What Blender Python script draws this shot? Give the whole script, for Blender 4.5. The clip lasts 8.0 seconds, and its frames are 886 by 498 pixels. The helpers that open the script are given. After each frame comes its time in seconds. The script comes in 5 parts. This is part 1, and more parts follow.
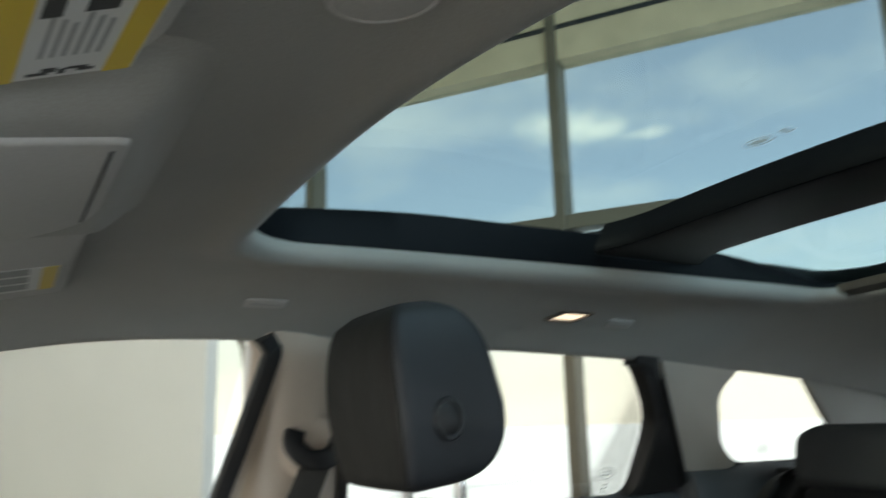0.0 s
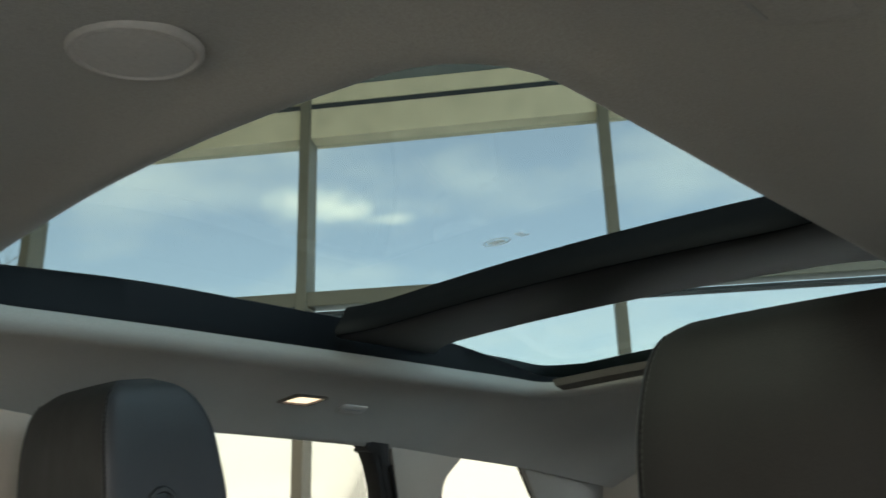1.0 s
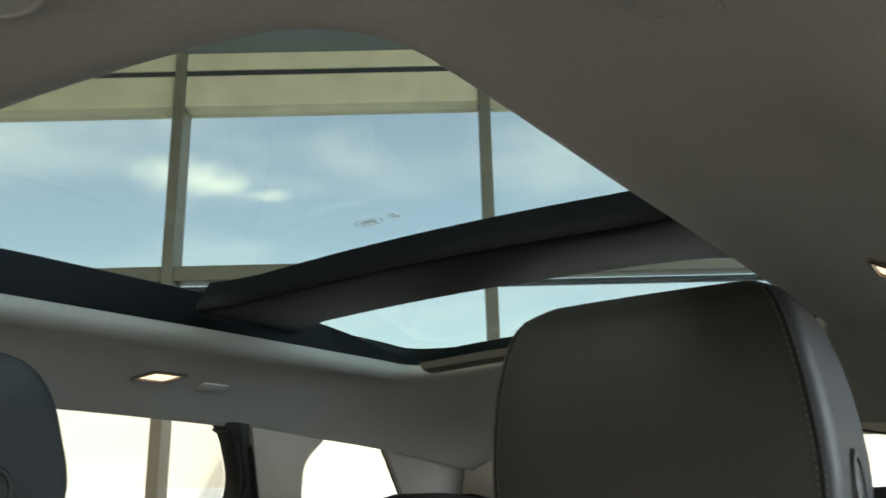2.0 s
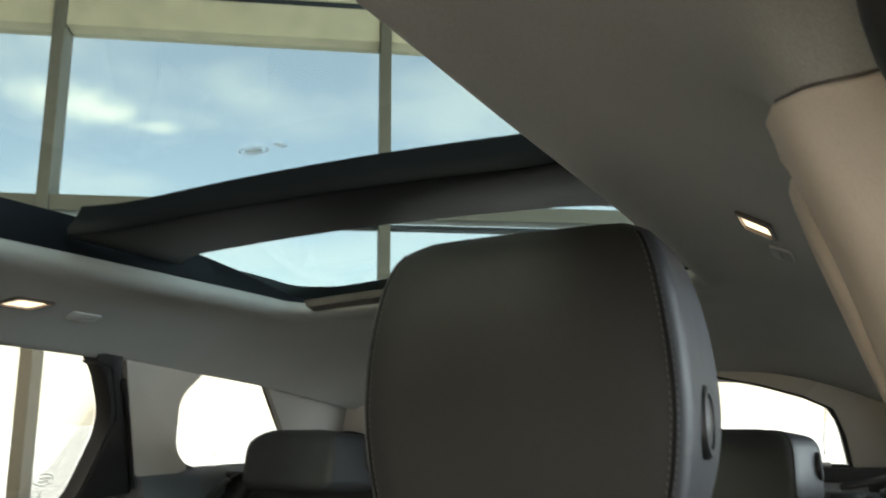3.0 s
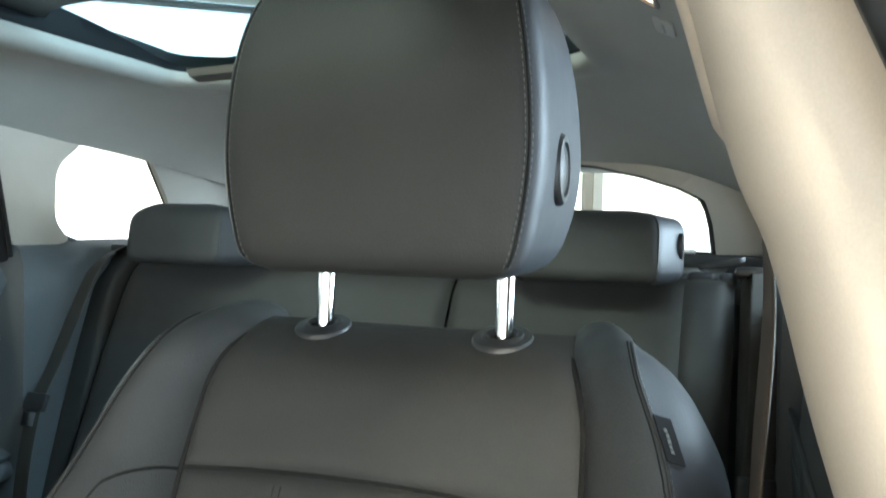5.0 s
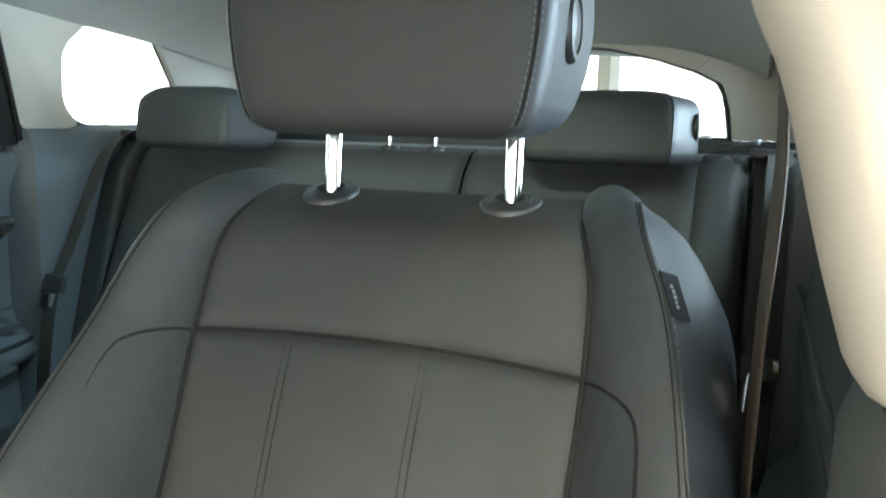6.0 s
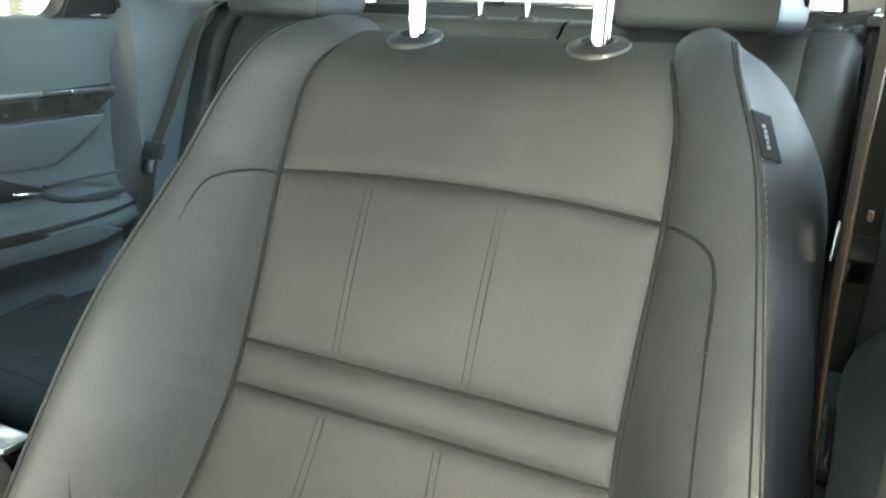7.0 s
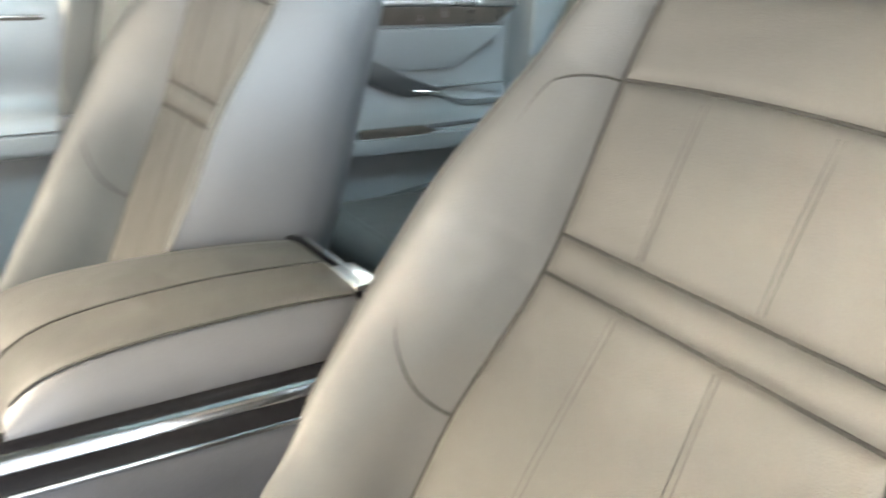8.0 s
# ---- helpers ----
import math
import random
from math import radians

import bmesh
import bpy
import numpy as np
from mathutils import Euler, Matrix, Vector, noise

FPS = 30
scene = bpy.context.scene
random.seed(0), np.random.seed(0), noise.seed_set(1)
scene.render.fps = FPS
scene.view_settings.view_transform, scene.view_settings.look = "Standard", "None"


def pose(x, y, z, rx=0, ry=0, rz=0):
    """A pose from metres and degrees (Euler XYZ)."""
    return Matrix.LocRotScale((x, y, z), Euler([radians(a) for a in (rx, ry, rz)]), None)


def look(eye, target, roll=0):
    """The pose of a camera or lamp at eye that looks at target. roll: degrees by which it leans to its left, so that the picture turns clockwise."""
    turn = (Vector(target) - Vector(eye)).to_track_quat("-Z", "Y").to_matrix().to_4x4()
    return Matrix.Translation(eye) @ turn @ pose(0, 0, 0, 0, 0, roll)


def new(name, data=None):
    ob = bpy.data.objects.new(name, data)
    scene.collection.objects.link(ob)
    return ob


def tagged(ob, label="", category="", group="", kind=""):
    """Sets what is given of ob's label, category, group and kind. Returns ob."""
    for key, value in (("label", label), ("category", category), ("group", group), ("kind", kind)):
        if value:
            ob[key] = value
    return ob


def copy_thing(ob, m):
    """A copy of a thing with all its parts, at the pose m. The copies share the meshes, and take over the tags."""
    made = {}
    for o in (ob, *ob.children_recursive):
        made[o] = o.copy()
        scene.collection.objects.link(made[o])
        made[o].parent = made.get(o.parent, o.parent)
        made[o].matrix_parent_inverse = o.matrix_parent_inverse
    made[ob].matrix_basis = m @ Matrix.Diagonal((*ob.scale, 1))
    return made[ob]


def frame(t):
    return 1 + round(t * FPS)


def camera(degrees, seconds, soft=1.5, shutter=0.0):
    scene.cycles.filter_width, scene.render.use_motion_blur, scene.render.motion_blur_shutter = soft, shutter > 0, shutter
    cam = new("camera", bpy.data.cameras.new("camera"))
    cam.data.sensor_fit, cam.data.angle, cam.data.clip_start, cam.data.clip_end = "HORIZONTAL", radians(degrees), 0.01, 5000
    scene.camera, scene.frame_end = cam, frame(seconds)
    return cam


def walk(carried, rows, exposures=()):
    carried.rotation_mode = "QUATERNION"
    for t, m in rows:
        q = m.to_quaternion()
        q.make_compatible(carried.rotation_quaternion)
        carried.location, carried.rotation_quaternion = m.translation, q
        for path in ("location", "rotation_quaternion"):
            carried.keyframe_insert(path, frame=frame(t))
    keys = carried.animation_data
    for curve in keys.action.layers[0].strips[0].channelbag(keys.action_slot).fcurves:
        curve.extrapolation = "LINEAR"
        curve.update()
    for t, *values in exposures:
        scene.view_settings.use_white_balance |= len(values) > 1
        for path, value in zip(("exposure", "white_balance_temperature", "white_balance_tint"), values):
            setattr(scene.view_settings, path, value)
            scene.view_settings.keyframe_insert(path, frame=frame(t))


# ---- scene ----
cam = camera(56.9, 8.0, soft=1.6, shutter=0.5)
PATH = [
    (0, (0.605, -0.65, 1.431), (-1.121, 0.266, 1.858), -1.6),
    (0.5, (0.585, -0.648, 1.438), (-0.895, 0.576, 1.997), -1.6),
    (1, (0.591, -0.644, 1.441), (-0.719, 0.746, 2.033), -1.7),
    (2.5, (0.589, -0.625, 1.441), (-0.397, 1.044, 1.933), -1.0),
    (3, (0.594, -0.619, 1.431), (-0.289, 1.127, 1.845), -0.4),
    (3.5, (0.602, -0.605, 1.423), (-0.202, 1.201, 1.73), 0.3),
    (4, (0.608, -0.599, 1.411), (-0.146, 1.241, 1.622), 0.9),
    (4.5, (0.614, -0.597, 1.401), (-0.096, 1.272, 1.476), 1.1),
    (6, (0.621, -0.591, 1.364), (-0.086, 1.254, 1.053), 1.3),
    (6.5, (0.624, -0.595, 1.348), (-0.126, 1.207, 0.91), 1.6),
    (7, (0.63, -0.593, 1.329), (-0.244, 1.114, 0.759), 1.6),
    (7.2, (0.617, -0.613, 1.33), (-0.28, 1.062, 0.706), 1.7),
    (7.5, (0.638, -0.584, 1.316), (-0.527, 0.88, 0.608), 1.4),
    (7.7, (0.644, -0.588, 1.308), (-0.662, 0.745, 0.588), 2.5),
    (8, (0.687, -0.591, 1.315), (-0.815, 0.494, 0.564), 3.3),
]
walk(cam, [(t, look(eye, target, roll)) for t, eye, target, roll in PATH],
     exposures=[(0.0, 1.13, 6600, 4), (1.0, 1.18, 6850, 5), (2.5, 1.45, 7200, 6), (3.5, 1.8, 7000, 5), (4.5, 2.65, 6100, 1), (6.0, 3.1, 6100, -2), (6.5, 3.36, 6100, -4), (7.0, 4.06, 6300, -2), (7.25, 4.15, 6400, -1), (7.5, 4.6, 7000, 8), (8.0, 4.98, 7100, 9)])

# ---------------- exposure is keyed with the walk above; world and lights ----------------
world = bpy.data.worlds.new("sky")
scene.world = world
world.use_nodes = True
nt = world.node_tree
nt.nodes.clear()
out = nt.nodes.new("ShaderNodeOutputWorld")
bg = nt.nodes.new("ShaderNodeBackground")
sky = nt.nodes.new("ShaderNodeTexSky")
sky.sky_type = "NISHITA"
sky.sun_disc = False
sky.sun_elevation = radians(42)
sky.sun_rotation = radians(150)
sky.air_density = 1.0
sky.dust_density = 1.2
geo = nt.nodes.new("ShaderNodeTexCoord")
mapg = nt.nodes.new("ShaderNodeMapping")
mapg.inputs["Scale"].default_value = (1.0, 1.0, 2.6)
mapg.inputs["Location"].default_value = (3.1, 0.4, 0.0)
cn = nt.nodes.new("ShaderNodeTexNoise")
cn.inputs["Scale"].default_value = 3.4
cn.inputs["Detail"].default_value = 7
cn.inputs["Roughness"].default_value = 0.55
cr = nt.nodes.new("ShaderNodeMapRange")
cr.inputs["From Min"].default_value = 0.42
cr.inputs["From Max"].default_value = 0.80
cr.clamp = True
mixc = nt.nodes.new("ShaderNodeMix")
mixc.data_type = "RGBA"
mixc.inputs["B"].default_value = (10.2, 9.3, 8.0, 1)
nt.links.new(geo.outputs["Generated"], mapg.inputs["Vector"])
nt.links.new(mapg.outputs["Vector"], cn.inputs["Vector"])
nt.links.new(cn.outputs["Fac"], cr.inputs["Value"])
# one small bright cloud bank among the thin haze
CLOUD_DIR = Vector((-0.7294, 0.5924, 0.3420))


def world_dot(vec):
    n = nt.nodes.new("ShaderNodeVectorMath")
    n.operation = "DOT_PRODUCT"
    nt.links.new(geo.outputs["Generated"], n.inputs[0])
    n.inputs[1].default_value = vec
    return n.outputs["Value"]


def world_math(op, a, b):
    n = nt.nodes.new("ShaderNodeMath")
    n.operation = op
    for k, v in enumerate((a, b)):
        if isinstance(v, (int, float)):
            n.inputs[k].default_value = v
        else:
            nt.links.new(v, n.inputs[k])
    return n.outputs["Value"]


along = Vector((-CLOUD_DIR.y, CLOUD_DIR.x, 0)).normalized()
across = CLOUD_DIR.cross(along).normalized()
cn2 = nt.nodes.new("ShaderNodeTexNoise")
cn2.inputs["Scale"].default_value = 20
cn2.inputs["Detail"].default_value = 6
nt.links.new(geo.outputs["Generated"], cn2.inputs["Vector"])
bank = None
for oa, oc, ra, rc, amp in ((0.034, 0.006, 0.060, 0.021, 1.0), (-0.012, 0.000, 0.045, 0.014, 0.9), (-0.058, -0.011, 0.034, 0.010, 0.9)):
    qa = world_math("DIVIDE", world_math("SUBTRACT", world_dot(along), oa), ra)
    qc = world_math("DIVIDE", world_math("SUBTRACT", world_dot(across), oc), rc)
    rad = world_math("ADD", world_math("MULTIPLY", qa, qa), world_math("MULTIPLY", qc, qc))
    blob = world_math("MULTIPLY", world_math("POWER", 2.718, world_math("MULTIPLY", rad, -1.0)), amp)
    bank = blob if bank is None else world_math("MAXIMUM", bank, blob)
bank = world_math("ADD", bank, world_math("MULTIPLY", world_math("SUBTRACT", cn2.outputs["Fac"], 0.5), 1.3))
bank = world_math("MULTIPLY", world_math("MAXIMUM", world_math("MINIMUM", world_math("DIVIDE", world_math("SUBTRACT", bank, 0.34), 0.85), 1.0), 0.0), 0.62)
low = world_math("POWER", world_math("SUBTRACT", 1.0, world_math("MAXIMUM", world_dot((0, 0, 1)), 0.0)), 12.0)
haze = world_math("ADD", low, world_math("ADD", world_math("MULTIPLY", cr.outputs["Result"], 0.42), 0.20))
cover = world_math("MINIMUM", world_math("ADD", haze, bank), 1.0)
nt.links.new(cover, mixc.inputs["Factor"])
nt.links.new(sky.outputs["Color"], mixc.inputs["A"])
nt.links.new(mixc.outputs["Result"], bg.inputs["Color"])
bg.inputs["Strength"].default_value = 0.080
nt.links.new(bg.outputs["Background"], out.inputs["Surface"])

sun = new("sun", bpy.data.lights.new("sun", "SUN"))
sun.data.energy = 3.0
sun.data.angle = radians(0.6)
sun.data.color = (1.0, 0.95, 0.87)
sun.matrix_world = look((0, 0, 0), (-math.sin(radians(150)) * math.cos(radians(42)), -math.cos(radians(150)) * math.cos(radians(42)), -math.sin(radians(42))))


def area_lamp(name, eye, target, sx, sy, watts, color):
    ob = new(name, bpy.data.lights.new(name, "AREA"))
    ob.data.shape = "RECTANGLE"
    ob.data.size, ob.data.size_y = sx, sy
    ob.data.energy = watts
    ob.data.color = color
    ob.matrix_world = look(eye, target)
    return ob


COOL = (0.68, 0.81, 1.0)
# unseen warm fill lamps overhead ahead of the car, a cool one beside it
for lx, ly, pw, col in ((-0.4, -4.4, 112, (1.0, 0.90, 0.76)), (-0.5, -7.3, 80, (1.0, 0.88, 0.72)), (1.9, -3.2, 6, (1.0, 0.95, 0.90)), (2.3, 0.2, 36, (0.72, 0.85, 1.0))):
    area_lamp("overhead_fill", (lx, ly, 4.40), (lx, ly, 0), 1.2, 1.2, pw, col)
# warm and cool fill from the front, added with no window seen there
area_lamp("daylight_fill", (-0.3, -8.9, 2.0), (0.6, 0, 1.4), 3.3, 3.1, 56, (1.0, 0.82, 0.60))
area_lamp("daylight_fill", (3.1, -8.9, 1.55), (0.6, 0, 1.5), 2.8, 2.2, 62, COOL)
# narrow warm beam added only to brighten the driver's pillar trim
pillar_beam = area_lamp("pillar_fill", (3.1, -5.6, 4.32), (0.65, -0.31, 1.40), 0.8, 0.8, 0.75, (1.0, 0.80, 0.58))
pillar_beam.data.spread = radians(15)
# added cool fill from the east, chiefly for the near seat's side
for ly, pw, wide in ((-3.0, 3, 3.2), (2.0, 200, 2.2), (5.9, 190, 4.6)):
    area_lamp("daylight_fill", (7.45, ly, 2.15), (0, ly * 0.3, 1.6), wide, 3.4, pw, COOL)


# ---------------- materials ----------------
def principled(name, color, rough=0.6, metal=0.0, spec=0.5, var=0.12, var_scale=6.0, grain=0.0, grain_scale=400.0,
               bump=0.0, bump_scale=600.0, sheen=0.0, coat=0.0, voronoi=False, dent=0.0):
    m = bpy.data.materials.new(name)
    m.use_nodes = True
    t = m.node_tree
    b = t.nodes["Principled BSDF"]
    b.inputs["Roughness"].default_value = rough
    b.inputs["Metallic"].default_value = metal
    b.inputs["Specular IOR Level"].default_value = spec
    b.inputs["Coat Weight"].default_value = coat
    if sheen:
        b.inputs["Sheen Weight"].default_value = sheen
        b.inputs["Sheen Roughness"].default_value = 0.5
    tc = t.nodes.new("ShaderNodeTexCoord")
    n1 = t.nodes.new("ShaderNodeTexNoise")
    n1.inputs["Scale"].default_value = var_scale
    n1.inputs["Detail"].default_value = 5
    n2 = t.nodes.new("ShaderNodeTexNoise")
    n2.inputs["Scale"].default_value = grain_scale
    n2.inputs["Detail"].default_value = 2
    t.links.new(tc.outputs["Object"], n1.inputs["Vector"])
    t.links.new(tc.outputs["Object"], n2.inputs["Vector"])
    mr = t.nodes.new("ShaderNodeMapRange")
    mr.inputs["From Min"].default_value, mr.inputs["From Max"].default_value = 0.25, 0.75
    mr.inputs["To Min"].default_value, mr.inputs["To Max"].default_value = 1 - var, 1 + var
    t.links.new(n1.outputs["Fac"], mr.inputs["Value"])
    mg = t.nodes.new("ShaderNodeMapRange")
    mg.inputs["From Min"].default_value, mg.inputs["From Max"].default_value = 0.25, 0.75
    mg.inputs["To Min"].default_value, mg.inputs["To Max"].default_value = 1 - grain, 1 + grain
    t.links.new(n2.outputs["Fac"], mg.inputs["Value"])
    mu = t.nodes.new("ShaderNodeMath")
    mu.operation = "MULTIPLY"
    t.links.new(mr.outputs["Result"], mu.inputs[0])
    t.links.new(mg.outputs["Result"], mu.inputs[1])
    vm = t.nodes.new("ShaderNodeVectorMath")
    vm.operation = "SCALE"
    vm.inputs[0].default_value = color
    t.links.new(mu.outputs["Value"], vm.inputs["Scale"])
    t.links.new(vm.outputs["Vector"], b.inputs["Base Color"])
    rr = t.nodes.new("ShaderNodeMapRange")
    rr.inputs["To Min"].default_value, rr.inputs["To Max"].default_value = max(0.02, rough - 0.07), min(1, rough + 0.07)
    t.links.new(n1.outputs["Fac"], rr.inputs["Value"])
    t.links.new(rr.outputs["Result"], b.inputs["Roughness"])
    if bump:
        if voronoi:
            nb = t.nodes.new("ShaderNodeTexVoronoi")
            nb.feature = "DISTANCE_TO_EDGE"
            nb.inputs["Scale"].default_value = bump_scale
            src = nb.outputs["Distance"]
        else:
            nb = t.nodes.new("ShaderNodeTexNoise")
            nb.inputs["Scale"].default_value = bump_scale
            nb.inputs["Detail"].default_value = 3
            src = nb.outputs["Fac"]
        t.links.new(tc.outputs["Object"], nb.inputs["Vector"])
        bp = t.nodes.new("ShaderNodeBump")
        bp.inputs["Strength"].default_value = bump
        bp.inputs["Distance"].default_value = 0.0006
        t.links.new(src, bp.inputs["Height"])
        t.links.new(bp.outputs["Normal"], b.inputs["Normal"])
        if dent:
            # slack, slightly uneven upholstery under the grain
            nd = t.nodes.new("ShaderNodeTexNoise")
            nd.inputs["Scale"].default_value = 13.0
            nd.inputs["Detail"].default_value = 2
            t.links.new(tc.outputs["Object"], nd.inputs["Vector"])
            bd = t.nodes.new("ShaderNodeBump")
            bd.inputs["Strength"].default_value = dent
            bd.inputs["Distance"].default_value = 0.010
            t.links.new(nd.outputs["Fac"], bd.inputs["Height"])
            t.links.new(bd.outputs["Normal"], bp.inputs["Normal"])
    return m


def glass(name, tint, gloss=0.06):
    m = bpy.data.materials.new(name)
    m.use_nodes = True
    t = m.node_tree
    t.nodes.clear()
    o = t.nodes.new("ShaderNodeOutputMaterial")
    tr = t.nodes.new("ShaderNodeBsdfTransparent")
    tr.inputs["Color"].default_value = (*tint, 1)
    gl = t.nodes.new("ShaderNodeBsdfGlossy")
    gl.inputs["Roughness"].default_value = 0.02
    fr = t.nodes.new("ShaderNodeFresnel")
    fr.inputs["IOR"].default_value = 1.45
    mx = t.nodes.new("ShaderNodeMixShader")
    sc = t.nodes.new("ShaderNodeMath")
    sc.operation = "MULTIPLY"
    sc.inputs[1].default_value = gloss / 0.06
    t.links.new(fr.outputs["Fac"], sc.inputs[0])
    t.links.new(sc.outputs["Value"], mx.inputs["Fac"])
    t.links.new(tr.outputs["BSDF"], mx.inputs[1])
    t.links.new(gl.outputs["BSDF"], mx.inputs[2])
    t.links.new(mx.outputs["Shader"], o.inputs["Surface"])
    return m


def emitter(name, color, strength):
    m = bpy.data.materials.new(name)
    m.use_nodes = True
    b = m.node_tree.nodes["Principled BSDF"]
    b.inputs["Base Color"].default_value = (*color, 1)
    b.inputs["Emission Color"].default_value = (*color, 1)
    b.inputs["Emission Strength"].default_value = strength
    return m


M_HEAD = principled("headliner_fabric", (0.37, 0.356, 0.322), 0.9, var=0.05, grain=0.10, grain_scale=700, bump=0.5, bump_scale=900, spec=0.15, sheen=0.15)
M_TRIM = principled("pillar_trim", (0.60, 0.505, 0.415), 0.62, var=0.04, grain=0.05, grain_scale=900, bump=0.10, bump_scale=1500, spec=0.3)
M_VISOR = principled("visor_vinyl", (0.50, 0.48, 0.45), 0.6, var=0.05, grain=0.06, bump=0.3, bump_scale=900, spec=0.3)
M_LEATHER = principled("seat_leather", (0.0246, 0.0240, 0.0223), 0.60, var=0.10, var_scale=9, grain=0.07, grain_scale=500, bump=0.45, bump_scale=420, spec=0.28, voronoi=True, dent=0.5)
M_LEATHER_SIDE = principled("bolster_leather", (0.0268, 0.0276, 0.0276), 0.55, var=0.08, var_scale=8, grain=0.06, grain_scale=500, bump=0.4, bump_scale=420, spec=0.30, voronoi=True, dent=0.5)
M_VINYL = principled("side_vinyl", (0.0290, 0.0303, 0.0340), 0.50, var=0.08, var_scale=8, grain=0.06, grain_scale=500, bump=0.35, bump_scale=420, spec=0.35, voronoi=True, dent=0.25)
M_TRIM_REAR = principled("rear_pillar_trim", (0.52, 0.48, 0.42), 0.7, var=0.05, grain=0.05, grain_scale=900, bump=0.12, bump_scale=1500, spec=0.25)
M_BLIND = principled("blind_fabric", (0.15, 0.135, 0.115), 0.9, var=0.08, grain=0.15, bump=0.5, bump_scale=800)
M_REAR = principled("rear_seat_leather", (0.038, 0.0375, 0.0365), 0.6, var=0.10, var_scale=7, grain=0.07, bump=0.4, bump_scale=420, spec=0.25, voronoi=True, dent=0.5)
M_SEAM = principled("seam_thread", (0.0145, 0.014, 0.0135), 0.95, spec=0.10, var=0.2, grain=0.2, grain_scale=900)
M_INSERT = principled("insert_thread", (0.0185, 0.018, 0.0172), 0.9, spec=0.12, var=0.1)
M_STITCH = principled("light_thread", (0.075, 0.075, 0.073), 0.7, var=0.1)
M_DOOR = principled("door_plastic", (0.080, 0.084, 0.089), 0.55, var=0.08, grain=0.08, bump=0.4, bump_scale=700, spec=0.4)
M_CONSOLE = principled("console_plastic", (0.019, 0.0205, 0.0245), 0.6, var=0.10, grain=0.08, bump=0.4, bump_scale=600, spec=0.10)
M_BAR = principled("bar_cover", (0.017, 0.0165, 0.016), 0.40, var=0.12, grain=0.06, bump=0.2, bump_scale=900)
M_BEZEL = principled("lamp_bezel", (0.12, 0.098, 0.080), 0.4, var=0.1)
M_PILLAR_LOW = principled("pillar_lower_plastic", (0.14, 0.137, 0.126), 0.6, var=0.08, grain=0.08, bump=0.4, bump_scale=700, spec=0.3)
M_DOOR_LOW = principled("door_lower_plastic", (0.034, 0.036, 0.038), 0.6, var=0.10, grain=0.08, bump=0.4, bump_scale=600)
M_BLACK = principled("black_plastic", (0.018, 0.018, 0.019), 0.42, var=0.12, grain=0.06, bump=0.2, bump_scale=900)
M_FRAME = principled("sunroof_frame", (0.0035, 0.0042, 0.0055), 0.55, var=0.15, var_scale=12, grain=0.06, bump=0.2, bump_scale=900, spec=0.10)
M_GLOSS = principled("gloss_black", (0.003, 0.003, 0.0035), 0.22, var=0.1, spec=0.05)
M_RUBBER = principled("rubber_seal", (0.020, 0.019, 0.019), 0.5, var=0.15, grain=0.08)
M_DARK_CHROME = principled("dark_chrome", (0.19, 0.205, 0.235), 0.13, metal=1.0, var=0.15)
M_CHROME = principled("chrome", (0.78, 0.78, 0.78), 0.10, metal=1.0, var=0.03)
M_LATCH = principled("brushed_metal", (0.80, 0.80, 0.80), 0.27, metal=1.0, var=0.04)
M_SATIN = principled("satin_metal", (0.45, 0.45, 0.46), 0.28, metal=1.0, var=0.05)
M_WOOD = principled("dark_veneer", (0.035, 0.028, 0.024), 0.25, var=0.3, var_scale=25, coat=0.4)
M_BELT = principled("belt_webbing", (0.034, 0.032, 0.028), 0.7, var=0.05, grain=0.25, grain_scale=900, bump=0.6, bump_scale=1200)
M_TAG = principled("woven_black", (0.016, 0.016, 0.017), 0.95, spec=0.08, var=0.1, grain=0.2, grain_scale=1500)
M_TAG_PRINT = principled("tag_print", (0.10, 0.10, 0.097), 0.7, var=0.05)
M_BELT_GREY = principled("grey_webbing", (0.052, 0.036, 0.024), 0.75, var=0.05, grain=0.2, grain_scale=900, bump=0.6, bump_scale=1200)
M_CARPET = principled("carpet", (0.03, 0.03, 0.031), 0.95, var=0.15, grain=0.4, grain_scale=900, bump=0.9, bump_scale=900)
M_WHITE_LABEL = principled("label_white", (0.72, 0.71, 0.68), 0.5, var=0.03)
M_YELLOW = principled("label_yellow", (0.70, 0.50, 0.05), 0.5, var=0.05)
M_INK = principled("label_ink", (0.05, 0.05, 0.05), 0.6, var=0.1)
M_INK_GREY = principled("label_grey_ink", (0.33, 0.33, 0.32), 0.6, var=0.1)
M_BODY = principled("body_paint", (0.45, 0.46, 0.47), 0.3, var=0.03, coat=0.6)
M_MULLION = principled("mullion_paint", (0.115, 0.095, 0.062), 0.5, var=0.06, grain=0.03)
M_SOFFIT = principled("soffit_paint", (0.50, 0.405, 0.255), 0.8, var=0.12, grain=0.03, bump=0.2, bump_scale=60)
M_CEIL = principled("ceiling_tile", (0.17, 0.175, 0.165), 0.9, var=0.06, grain=0.1)
M_WALL = principled("white_wall", (0.78, 0.77, 0.74), 0.85, var=0.03, var_scale=2, grain=0.02, bump=0.2, bump_scale=90)
M_FLOOR = principled("floor_tile", (0.48, 0.47, 0.45), 0.3, var=0.08, var_scale=3, grain=0.05, grain_scale=60)
M_GROUND = principled("snowy_paving", (0.86, 0.87, 0.88), 0.85, var=0.03, var_scale=0.6, grain=0.05, grain_scale=20)
M_SLOT = principled("dark_slot", (0.02, 0.02, 0.02), 0.8)
M_BARK = principled("bark", (0.10, 0.08, 0.065), 0.9, var=0.2, var_scale=20)
